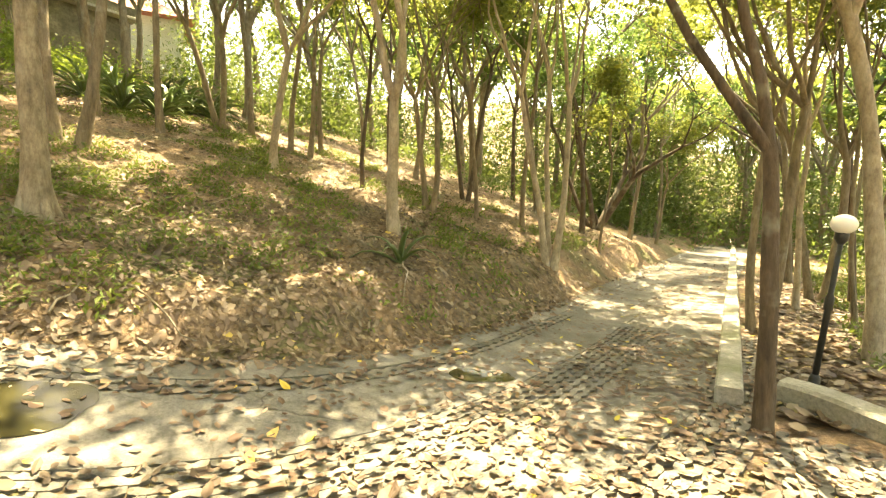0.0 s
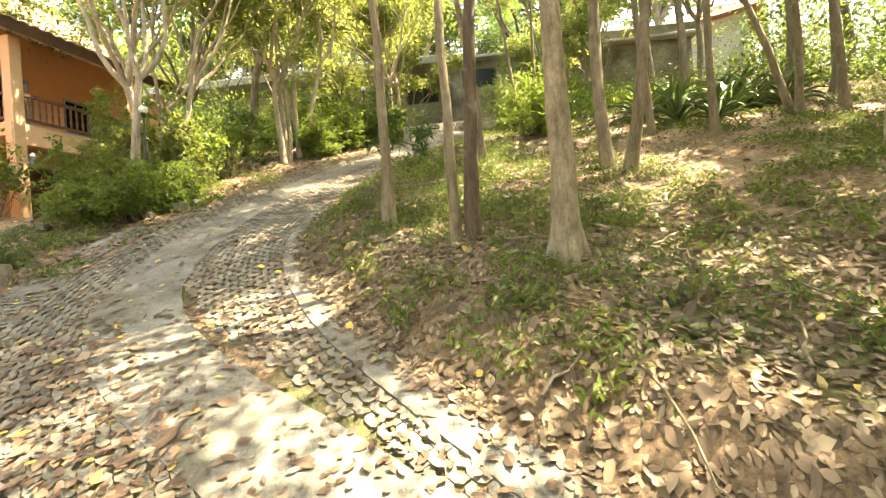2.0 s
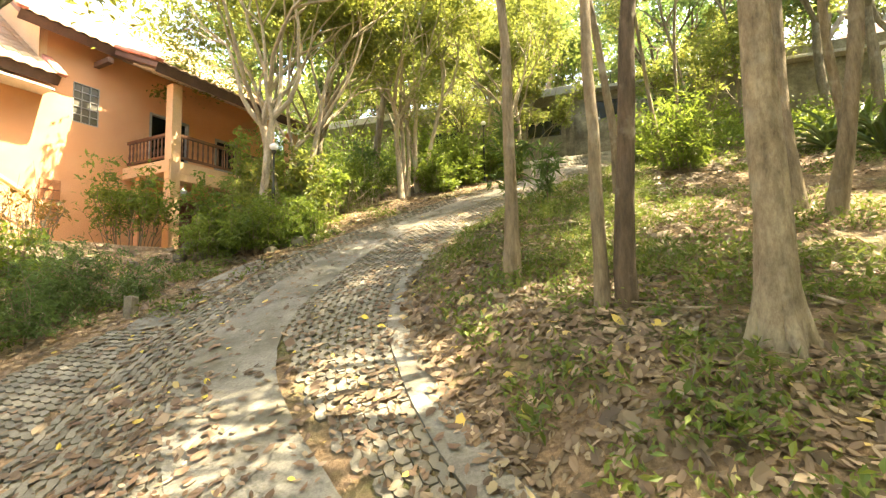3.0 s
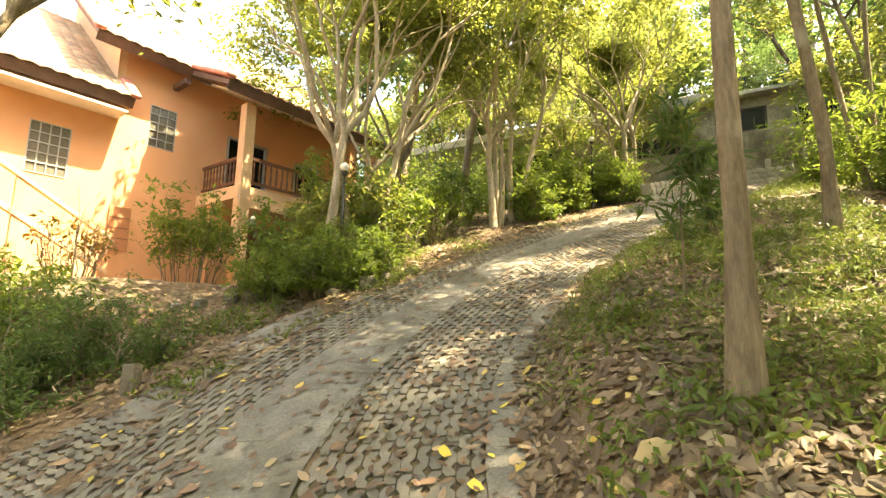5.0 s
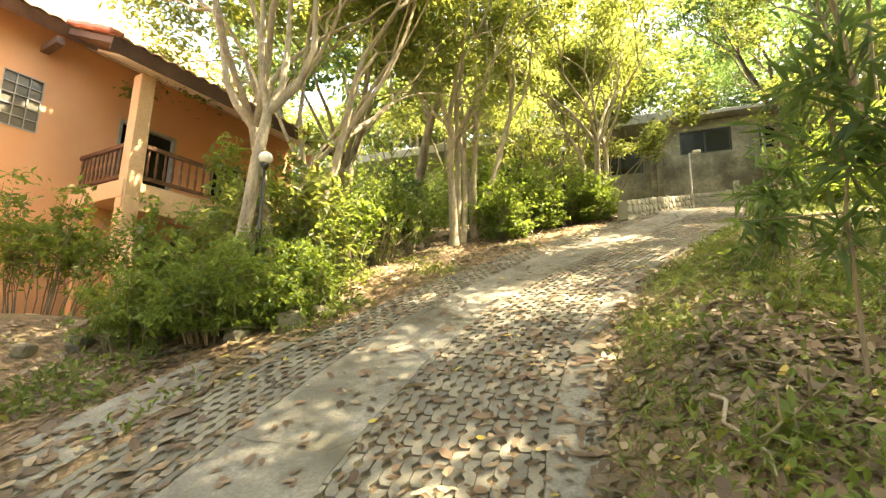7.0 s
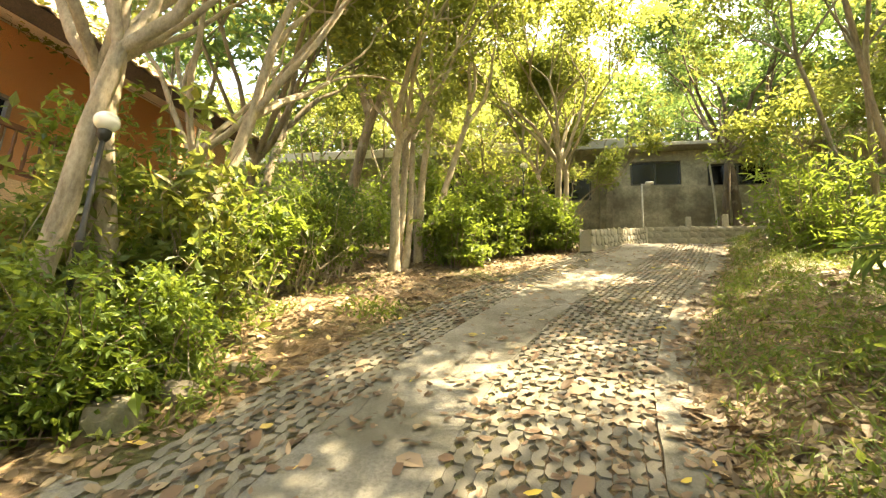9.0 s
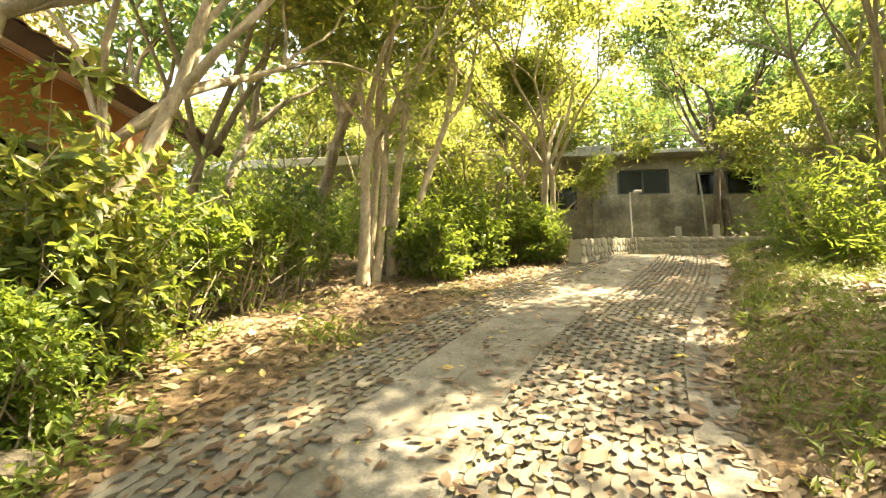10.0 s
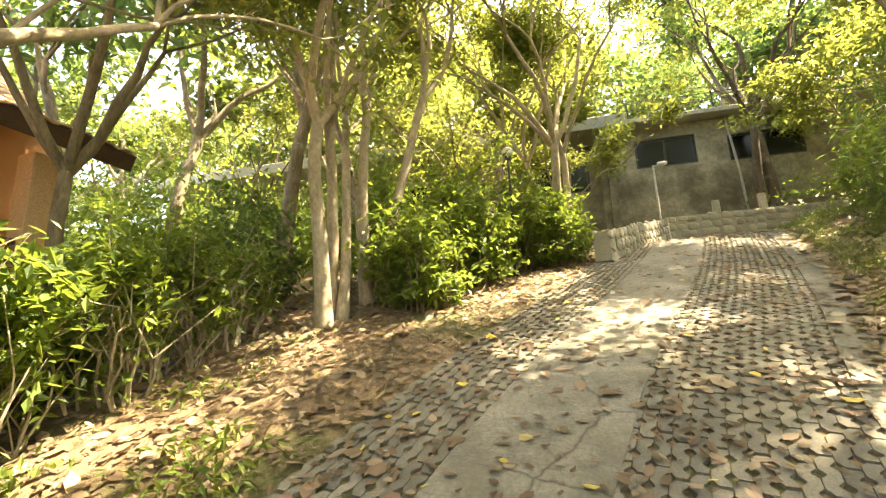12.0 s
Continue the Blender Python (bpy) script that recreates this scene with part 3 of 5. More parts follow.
tree(-18.6, -5.8, 0.12, 9.0, 54, (-0.03, 0.02), 0.4, 3, 0.4, 4.0, 8000, label=PALE, stems=3, stem_spread=0.14, bark_m=M_BARK_PALE)
tree(-21.9, -2.9, 0.13, 8.0, 55, (0.0, 0.0), 0.33, 4, 0.6, 4.2, 9000, label="branching pale tree by the concrete building", stems=3, stem_spread=0.22, bark_m=M_BARK_PALE, size=0.16)
tree(-22.2, -4.2, 0.07, 7.0, 56, (0.0, 0.0), 0.5, 3, 0.5, 2.4, 3000, label="slim pale tree beside a garden lamp", bark_m=M_BARK_PALE)
tree(-26.75, 2.95, 0.18, 9.0, 57, (0.0, 0.03), 0.33, 4, 0.6, 4.2, 7500, label="dark tree in front of the concrete building", bark_m=M_BARK_DARK, leaf_m=M_LEAF_DARK)
tree(-26.75, 3.4, 0.2, 9.0, 58, (0.0, 0.05), 0.33, 4, 0.6, 4.2, 7500, label="dark tree in front of the concrete building", bark_m=M_BARK_DARK, leaf_m=M_LEAF_DARK)
for k, (tx, ty) in enumerate(((-24.6, -9.4), (-25.4, -6.3), (-23.5, -12.0), (-26.2, -13.5))):
    tree(tx, ty, 0.1, 8.0, 70 + k, (0.0, 0.03), 0.3, 4, 0.6, 3.6, 2600, 0.19, label="leafy tree before the concrete building", bark_m=M_BARK_DARK if k % 2 else M_BARK)
for k, (tx, ty, th) in enumerate(((-23.4, -4.9, 6.0), (-24.6, -2.7, 5.0), (-23.6, 4.3, 4.6), (-25.2, 6.6, 6.0))):
    tree(tx, ty, 0.07, th, 80 + k, (0.0, 0.0), 0.2, 4, 0.7, 3.4, 2600, 0.2, label="low-crowned leafy tree close to the concrete building", stems=2, bark_m=M_BARK)
tree(-5.4, -8.7, 0.12, 8.0, 90, (-0.42, 0.06), 0.55, 4, 0.55, 2.4, 2200, 0.2, label="leaning tree whose leafy branches reach before the house")


tree(-15.6, -8.3, 0.12, 9.0, 91, (-0.02, 0.03), 0.3, 5, 0.8, 4.2, 8500, 0.2, label="leafy tree close to the corner of the house")


# ---- shrubs ----
def shrub(x, y, rx, ry, h, seed, leaves=2600, size=0.1, leaf_m=None, label="", low=0.12, wide=0.42, group="shrubs along the driveway", turn=0.0, twigs=False):
    rng = np.random.default_rng(seed)
    base = thing("shrub", pose(x, y, land_at(x, y), 0, 0, turn), label, "shrub", group)
    tubes, tips = [], []
    for _ in range(26 if twigs else (4 if h < 0.4 else 22)):
        a, q = rng.uniform(0, 2 * math.pi), math.sqrt(rng.uniform(0.02, 1))
        foot = np.array([math.cos(a) * rx * 0.55 * q, math.sin(a) * ry * 0.55 * q, -0.1])
        top = np.array([math.cos(a) * rx * q * 0.95, math.sin(a) * ry * q * 0.95, h * rng.uniform(0.65, 1.05) * (1 - 0.35 * q * q)])
        k = np.linspace(0, 1, 6)[:, None]
        pts = foot + (top - foot) * k + rng.normal(0, 0.13 if twigs else 0.06, (6, 3)) * k
        tubes.append(tube(pts, np.linspace(0.017 if twigs else 0.012, 0.004, 6), 5 if twigs else 4))
        tips.append(pts[2:])
        for _ in range(3):
            p = pts[rng.integers(1, 5)]
            e = p + rng.normal(0, 1, 3) * np.array([rx, ry, h]) * 0.25
            e[2] = max(e[2], low)
            tubes.append(tube([p, (p + e) / 2 + rng.normal(0, 0.02, 3), e], [0.007, 0.005, 0.003], 3))
            tips.append(np.array([e, (p + e) / 2]))
    fast("stem_tangle", *merge(tubes), M_BARK_PALE if twigs else M_BARK, base)
    tips = np.concatenate(tips)
    sprays = max(12, leaves // 16)
    heads = tips[rng.integers(0, len(tips), sprays)] + rng.normal(0, 1, (sprays, 3)) * np.array([rx, ry, h]) * 0.12
    C = heads[rng.integers(0, sprays, leaves)] + rng.normal(0, 1, (leaves, 3)) * size * np.array([0.6, 0.6, 0.4])
    C[:, 2] = np.maximum(C[:, 2], low * rng.uniform(0.4, 1.6, leaves))
    fast("foliage", *leaf_quads(C, size, rng, 0.7, wide), leaf_m or M_LEAF_SHRUB, base)
    return base


HEDGE = "dense bright green leafy shrub beside the driveway"
shrub(-11.1, -6.35, 1.1, 0.8, 1.12, 101, 8000, 0.085, label=HEDGE)
shrub(-12.0, -6.25, 0.9, 0.7, 1.2, 102, 5500, 0.085, label=HEDGE)
shrub(-10.7, -7.4, 0.8, 0.7, 1.0, 103, 4500, 0.085, label=HEDGE)
shrub(-11.6, -8.3, 1.0, 0.6, 1.7, 123, 3600, 0.12, label="tall leafy shrub before the balcony")
shrub(-13.4, -8.4, 1.2, 0.6, 3.2, 124, 6500, 0.13, label="tall leafy shrub before the balcony")
shrub(-11.9, -5.95, 0.75, 0.45, 0.95, 128, 4200, 0.075, label="dense low green shrub overhanging the driveway", low=0.05)
shrub(-12.9, -6.7, 0.8, 0.6, 1.2, 104, 4000, 0.1, label=HEDGE)
shrub(-12.2, -7.4, 1.0, 0.6, 2.0, 105, 2600, 0.16, leaf_m=M_LEAF, label="tall leafy shrub around the garden lamp")
shrub(-14.0, -7.2, 1.2, 0.7, 1.6, 106, 2200, 0.13, low=0.85, twigs=True, label="open shrub with tangled bare stems")
shrub(-15.6, -7.0, 1.1, 0.6, 1.6, 107, 2200, 0.12, twigs=True, label="open shrub with tangled bare stems", low=0.8)
shrub(-16.9, -7.1, 1.1, 0.7, 1.7, 108, 2400, 0.12, twigs=True, label="open shrub with tangled bare stems", low=0.8)
shrub(-18.2, -5.0, 0.9, 0.7, 1.6, 109, 4200, 0.13, label=HEDGE)
shrub(-19.5, -4.4, 1.1, 0.9, 1.9, 110, 5500, 0.14, label="large dark green leafy shrub beside the driveway")
shrub(-20.8, -3.6, 1.0, 0.9, 1.7, 111, 5000, 0.14, label="large dark green leafy shrub beside the driveway")
shrub(-20.9, -2.75, 0.6, 0.5, 1.25, 129, 2200, 0.13, label=HEDGE)
shrub(-21.9, -3.2, 0.9, 0.8, 1.4, 112, 3600, 0.13, label=HEDGE)
shrub(-20.0, -6.3, 1.4, 0.9, 2.2, 113, 4200, 0.15, label="tall leafy shrub under the trees")
shrub(-22.6, -5.2, 1.4, 0.9, 2.0, 114, 4000, 0.15, label="tall leafy shrub under the trees")
shrub(-16.0, -8.6, 1.5, 0.9, 2.0, 115, 3800, 0.16, label="tall leafy shrub under the trees", leaf_m=M_LEAF_DARK)
shrub(-19.0, -8.6, 1.6, 1.0, 2.4, 116, 4200, 0.16, label="tall leafy shrub under the trees", leaf_m=M_LEAF_DARK)
shrub(-7.9, -6.9, 0.9, 0.8, 1.05, 117, 5200, 0.09, label="dark dense shrub at the foot of the driveway", leaf_m=M_LEAF_DARK, wide=0.25)
shrub(-6.9, -6.8, 0.9, 0.8, 1.0, 118, 5200, 0.09, label="dark dense shrub at the foot of the driveway", leaf_m=M_LEAF_DARK, wide=0.25)
shrub(-6.0, -7.2, 0.9, 0.8, 1.1, 119, 4200, 0.09, label="dark dense shrub at the foot of the driveway", leaf_m=M_LEAF_DARK, wide=0.25)
shrub(-7.4, -8.2, 1.0, 0.7, 1.3, 120, 2600, 0.11, label="loose shrub before the house")
shrub(-10.9, -10.3, 1.1, 0.8, 2.2, 121, 3000, 0.13, leaf_m=M_LEAF_SHRUB, label="airy green shrub against the orange wall", low=0.9)
shrub(-8.6, -9.9, 0.7, 0.6, 1.3, 122, 260, 0.13, leaf_m=M_LEAF_RED, label="thin bronze-leaved shrub against the orange wall", low=0.5)
shrub(-12.7, -6.55, 0.8, 0.6, 2.3, 125, 1700, 0.18, leaf_m=M_LEAF, label="bright large-leaved shrub before the pale trees", low=0.8)
shrub(-14.3, -7.1, 0.9, 0.6, 2.0, 126, 1500, 0.16, label="bright large-leaved shrub before the pale trees", low=0.8, twigs=True)
shrub(-11.7, -6.0, 0.35, 0.35, 0.45, 127, 160, 0.2, label="small fern-like plant at the driveway edge", low=0.1, wide=0.3)
for k, (sx, sy) in enumerate(((-6.15, 1.45), (-5.6, 2.6), (-5.3, 3.9), (-6.9, 3.2), (-7.8, 2.0), (-4.7, 4.4), (-5.9, 0.35), (-9.0, 0.9), (-11.2, -0.7), (-12.4, -0.9), (-13.6, -0.4), (-9.3, -1.0))):
    shrub(sx, sy, 0.28, 0.28, 0.34, 140 + k, 80, 0.09, leaf_m=M_HERB, label="small green seedling growing through fallen leaves", low=0.08, group="seedlings on the bank")
# upper side of the driveway
LANCE = "young shrub with long narrow dark green leaves"
shrub(-18.6, 2.0, 1.0, 0.9, 2.2, 131, 1700, 0.26, leaf_m=M_LEAF_SHRUB, label=LANCE, wide=0.17)
shrub(-20.3, 2.6, 1.0, 0.9, 2.4, 132, 1700, 0.24, leaf_m=M_LEAF_DARK, label=LANCE, wide=0.17)
shrub(-16.4, 2.6, 0.9, 0.8, 1.9, 133, 2000, 0.24, leaf_m=M_LEAF_SHRUB, label=LANCE, wide=0.2)
shrub(-22.8, 3.8, 1.0, 0.9, 1.8, 134, 2400, 0.18, label="leafy shrub beside the low stone wall", wide=0.3)
shrub(-24.6, 5.8, 1.2, 1.0, 1.8, 135, 2600, 0.16, label="leafy shrub beside the low stone wall")


def sapling(x, y, h, seed, lean):
    rng = np.random.default_rng(seed)
    base = thing("sapling", pose(x, y, land_at(x, y)), "thin sapling with long narrow drooping dark leaves", "sapling", "saplings")
    k = np.linspace(0, 1, 8)[:, None]
    pts = np.array([0, 0, -0.05]) + np.array([lean[0], lean[1], h]) * k + rng.normal(0, 0.02, (8, 3)) * k
    tubes = [tube(pts, np.linspace(0.014, 0.006, 8), 6)]
    C = []
    for _ in range(13):
        p = pts[rng.integers(4, 8)]
        e = p + rng.normal(0, 1, 3) * np.array([0.2, 0.2, 0.24])
        fast("twig", *tube([p, e], [0.006, 0.003], 4), M_BARK, base)
        C += [p + (e - p) * q for q in np.linspace(0.3, 1.0, 22)]
    fast("stem", *merge(tubes), M_BARK, base, smooth=True)
    C = np.array(C) + rng.normal(0, 0.03, (len(C), 3))
    fast("foliage", *leaf_quads(C, 0.24, rng, 0.9, 0.17), M_LEAF_DARK, base)


sapling(-9.95, -0.62, 1.75, 201, (0.0, 0.0))
sapling(-12.6, -0.4, 1.0, 202, (0.1, 0.05))


# ---- agaves ----
def agave_leaf_mesh():
    V, F, n = [], [], 7
    for i in range(n):
        k = i / (n - 1)
        w = 0.075 * (1 - k) ** 0.6 * (0.75 + 1.2 * k * (1 - k)) + 0.002
        yv, z = 1.0 * k, 0.55 * k - 0.62 * k * k * k
        V += [(-w, yv, z + w * 0.45), (0, yv, z - 0.004), (w, yv, z + w * 0.45), (0, yv, z - 0.02 * (1 - k) - 0.006)]
    for i in range(n - 1):
        a = i * 4
        for p, q in ((0, 1), (1, 2), (2, 3), (3, 0)):
            F.append((a + p, a + q, a + 4 + q, a + 4 + p))
    me = bpy.data.meshes.new("leaf")
    me.from_pydata(V, [], F)
    for f in me.polygons:
        f.use_smooth = True
    me.materials.append(M_AGAVE)
    return me


AGAVE = agave_leaf_mesh()


def agave(x, y, scale, seed, n=20, label="large agave with sword-shaped green leaves"):
    rng = random.Random(seed)
    base = thing("agave", pose(x, y, land_at(x, y)), label, "agave", "agaves on the slope")
    for i in range(n):
        ob = new("leaf", AGAVE)
        ob.parent = base
        tilt = 8 + 62 * (i / n) * rng.uniform(0.8, 1.1)
        ob.matrix_basis = pose(0, 0, 0.02, 0, 0, i * 137.5 + rng.uniform(-10, 10)) @ pose(0, 0, 0, tilt - 12, 0, 0) @ Matrix.Scale(scale * rng.uniform(0.75, 1.1), 4)


for k, (ax, ay, sc) in enumerate([(-14.4, 6.0, 1.3), (-14.3, 6.9, 1.2), (-15.2, 7.6, 1.35), (-15.8, 8.5, 1.3), (-15.8, 9.4, 1.2), (-17.0, 8.3, 1.4), (-17.8, 9.2, 1.4), (-16.4, 6.6, 1.4), (-15.7, 5.6, 1.3), (-17.3, 10.4, 1.3)]):
    agave(ax, ay, sc, 300 + k)
agave(-4.15, 5.2, 0.75, 350, 9, "small spiky plant with arching leaves on the bank")


# ---- garden lamps ----
def garden_lamp(x, y, h, rx=0.0, ry=0.0, label="black garden lamp post with a white globe"):
    base = thing("garden_lamp", pose(x, y, land_at(x, y) - 0.03, rx, ry, 0), label, "street lamp", "garden lamps")
    part("base", spin([(0.075, 0), (0.075, 0.05), (0.05, 0.08), (0.045, 0.2), (0.033, 0.24)]), M_BLACK, base, smooth=True)
    part("post", spin([(0.026, 0.2), (0.026, h * 0.48), (0.036, h * 0.49), (0.036, h * 0.55), (0.023, h * 0.57), (0.021, h - 0.3)]), M_BLACK, base, smooth=True)
    part("collar", spin([(0.022, h - 0.3), (0.036, h - 0.28), (0.054, h - 0.25), (0.054, h - 0.21), (0.044, h - 0.19)]), M_BLACK, base, smooth=True)
    bm = bmesh.new()
    bmesh.ops.create_uvsphere(bm, u_segments=24, v_segments=14, radius=0.1, matrix=Matrix.Translation((0, 0, h - 0.12)) @ Matrix.Diagonal((1, 1, 0.88, 1)))
    part("globe", bm, M_GLOBE, base, "white opal globe", smooth=True)


garden_lamp(0.53, 5.41, 1.75, 0, 6, "leaning black garden lamp post with a white globe")
garden_lamp(-11.6, -6.55, 5.56 - land_at(-11.6, -6.55))
garden_lamp(-20.16, -3.7, 8.58 - land_at(-20.16, -3.7))

# ---- kerb and low wall by the side path ----
def swept(points, section, name, material):
    """A section (across, up) carried along ground points."""
    P = np.array(points, dtype=float)
    T = np.gradient(P, axis=0)
    T /= np.linalg.norm(T, axis=1)[:, None]
    N = np.stack([-T[:, 1], T[:, 0]], axis=1)
    Z = land(P[:, 0], P[:, 1])
    k = len(section)
    V = np.array([[(p[0] + n[0] * a, p[1] + n[1] * a, z + u) for a, u in section] for p, n, z in zip(P, N, Z)]).reshape(-1, 3)
    bm = bmesh.new()
    vs = [bm.verts.new(v) for v in V]
    for i in range(len(P) - 1):
        for j in range(k):
            bm.faces.new((vs[i * k + j], vs[i * k + (j + 1) % k], vs[(i + 1) * k + (j + 1) % k], vs[(i + 1) * k + j]))
    bm.faces.new([vs[j] for j in reversed(range(k))])
    bm.faces.new([vs[(len(P) - 1) * k + j] for j in range(k)])
    bmesh.ops.recalc_face_normals(bm, faces=bm.faces)
    return part(name, bm, material)


KERB = [(-0.11, -0.2), (-0.11, 0.13), (-0.09, 0.155), (0.09, 0.155), (0.11, 0.13), (0.11, -0.2)]
tagged(swept([(-0.1 - 0.024 * (v - 4.7), v) for v in np.arange(4.7, 34, 0.7)], KERB, "kerb", M_KERB), "raised mossy concrete kerb along the side path", "kerb", kind="structure")
LOW = [(-0.13, -0.3), (-0.13, 0.17), (-0.1, 0.2), (0.1, 0.2), (0.13, 0.17), (0.13, -0.5)]
tagged(swept(rounded([(0.3, 5.1), (0.55, 5.0), (0.9, 4.65), (1.5, 4.2), (2.6, 3.6), (4.2, 3.2)], 2), LOW, "low_wall", M_KERB), "low curving mossy concrete edging wall", "low wall", kind="structure")

# ---- house ----
house = thing("house", pose(-12.2, -10.5, 0, 0, 0, -6), "two-storey orange rendered house with a balcony and tiled roofs", "house")


def pierced(u0, u1, v0, v1, z0, z1, holes):
    """A wall slab along u with rectangular openings (u0, u1, z0, z1)."""
    us = sorted({u0, u1, *[h[0] for h in holes], *[h[1] for h in holes]})
    zs = sorted({z0, z1, *[h[2] for h in holes], *[h[3] for h in holes]})
    bm = bmesh.new()
    for a, b in zip(us, us[1:]):
        for c, d in zip(zs, zs[1:]):
            mu, mz = (a + b) / 2, (c + d) / 2
            if not any(h[0] < mu < h[1] and h[2] < mz < h[3] for h in holes):
                add_box(bm, a, b, v0, v1, c, d)
    bmesh.ops.remove_doubles(bm, verts=bm.verts, dist=0.0005)
    seen = {}
    for f in bm.faces:
        seen.setdefault(tuple(round(c, 3) for c in f.calc_center_median()), []).append(f)
    bmesh.ops.delete(bm, geom=[f for fs in seen.values() if len(fs) > 1 for f in fs], context="FACES")
    return bm


WIN_L, WIN_R, HATCH = (3.05, 3.76, 5.42, 6.55), (0.88, 1.5, 6.68, 7.75), (1.7, 2.16, 3.9, 4.98)
B_DOOR, B_WIN, B_LOW = (-1.85, -0.55, 5.68, 7.6), (-3.8, -2.85, 6.3, 7.42), (-2.4, -0.9, 3.3, 4.9)
part("wall", pierced(2.3, 9.0, -2.2, -2.0, 2.6, 7.5, [WIN_L]), M_ORANGE, house)
part("wall", pierced(-5.4, 2.3, -2.2, -2.0, 2.6, 9.0, [WIN_R, B_DOOR, B_WIN]), M_ORANGE, house)
part("side_wall", box(2.12, 2.3, -8.5, -2.2, 2.6, 9.0), M_ORANGE, house)
bm = bmesh.new()
pts = [(2.31, -2.0, 7.5), (2.31, -2.0, 8.95), (2.31, -6.2, 12.2), (2.31, -6.2, 7.5)]
f = [bm.verts.new(p) for p in pts] + [bm.verts.new((p[0] - 0.18, p[1], p[2])) for p in pts]
for q in ((0, 1, 2, 3), (7, 6, 5, 4), (0, 4, 5, 1), (1, 5, 6, 2), (2, 6, 7, 3), (3, 7, 4, 0)):
    bm.faces.new([f[i] for i in q])
part("gable", bm, M_PINK, house, "pale rendered gable above the lower roof")
part("end_wall", box(-5.6, -5.4, -8.5, -2.0, 2.6, 9.0), M_ORANGE, house)
part("end_wall", box(8.8, 9.0, -8.5, -2.2, 2.6, 7.5), M_ORANGE, house)
part("back_wall", box(-5.6, 9.0, -8.7, -8.5, 2.6, 9.5), M_ORANGE, house)
part("floor_inside", box(-5.4, 8.8, -8.5, -2.2, 5.3, 5.5), M_WHITE, house)


def block_window(name, u0, u1, z0, z1, cols, rows):
    w = new(name)
    w.parent = house
    t = 0.022
    for i in range(cols + 1):
        u = u0 + (u1 - u0) * i / cols
        part("upright_joint", box(u - t / 2, u + t / 2, -2.12, -1.99, z0, z1), M_GREY, w)
    for j in range(rows + 1):
        z = z0 + (z1 - z0) * j / rows
        part("level_joint", box(u0, u1, -2.115, -1.985, z - t / 2, z + t / 2), M_GREY, w)
    pw, ph = (u1 - u0) / cols - t, (z1 - z0) / rows - t
    src = box(-pw / 2, pw / 2, -2.1, -2.012, -ph / 2, ph / 2, 0.012)
    first = part("pane", src, M_BLOCK, w)
    for i in range(cols):
        for j in range(rows):
            ob = first if i == j == 0 else new("pane", first.data)
            ob.parent = w
            ob.location = (u0 + (u1 - u0) * (i + 0.5) / cols, 0, z0 + (z1 - z0) * (j + 0.5) / rows)


block_window("block_window", *WIN_L, 4, 5)
block_window("block_window", *WIN_R, 3, 5)
hatch = part("hatch", box(HATCH[0], HATCH[1], -1.985, -1.95, HATCH[2], HATCH[3], 0.006), surface("hatch_wood", (0.4, 0.17, 0.08), (0.5, 0.23, 0.11), 3, 50, 0.7, 0.2), house, "brown boarded hatch")
for z in (4.2, 4.45, 4.7):
    part("batten", box(HATCH[0] + 0.02, HATCH[1] - 0.02, -1.95, -1.94, z, z + 0.02), M_WOOD, hatch)


def opening_fill(name, o, leaves):
    w = new(name)
    w.parent = house
    bm = bmesh.new()
    for a, b, c, d in ((o[0], o[0] + 0.06, o[2], o[3]), (o[1] - 0.06, o[1], o[2], o[3]), (o[0] + 0.06, o[1] - 0.06, o[3] - 0.06, o[3]), (o[0] + 0.06, o[1] - 0.06, o[2], o[2] + 0.06)):
        add_box(bm, a, b, -2.13, -1.97, c, d)
    part("frame", bm, M_GREY, w)
    for k in range(leaves):
        a = o[0] + 0.06 + (o[1] - o[0] - 0.12) * k / leaves
        b = o[0] + 0.06 + (o[1] - o[0] - 0.12) * (k + 1) / leaves
        part("pane", box(a + 0.02, b - 0.02, -2.09, -2.075, o[2] + 0.07, o[3] - 0.07), M_PANE, w, "dark glass")


opening_fill("balcony_door", B_DOOR, 2)
opening_fill("window", B_WIN, 2)
# balcony
part("balcony_floor", box(-5.4, 0.18, -2.0, 0.12, 5.32, 5.66, 0.01), M_PINK, house, "pale rendered balcony edge")
part("balcony_beam", box(-5.4, 0.17, -0.1, 0.13, 5.12, 5.32, 0.01), M_PINK, house)
part("lower_wall", pierced(-5.4, 0.1, -1.5, -1.3, 2.6, 5.32, [B_LOW]), M_ORANGE, house)
shut = part("shutter", box(B_LOW[0], B_LOW[1], -1.44, -1.36, B_LOW[2], B_LOW[3]), M_WOOD, house, "dark brown shutter")
for k in range(9):
    z = B_LOW[2] + 0.08 + k * 0.17
    part("slat", box(B_LOW[0] + 0.05, B_LOW[1] - 0.05, -1.365, -1.33, z, z + 0.1, 0.01), M_WOOD, shut)


def column(u, z1, w0, w1):
    bm = bmesh.new()
    r = bmesh.ops.create_cube(bm, size=1.0)
    for v in r["verts"]:
        w = w1 if v.co.z > 0 else w0
        v.co = Vector((u + v.co.x * w, v.co.y * w, 2.7 + (v.co.z + 0.5) * (z1 - 2.7)))
    bmesh.ops.bevel(bm, geom=list(bm.edges), offset=0.012, segments=1, affect="EDGES")
    part("column", bm, M_PINK, house, "pale orange square column")


column(0.0, 7.8, 0.3, 0.28)
column(-4.45, 7.7, 0.26, 0.36)


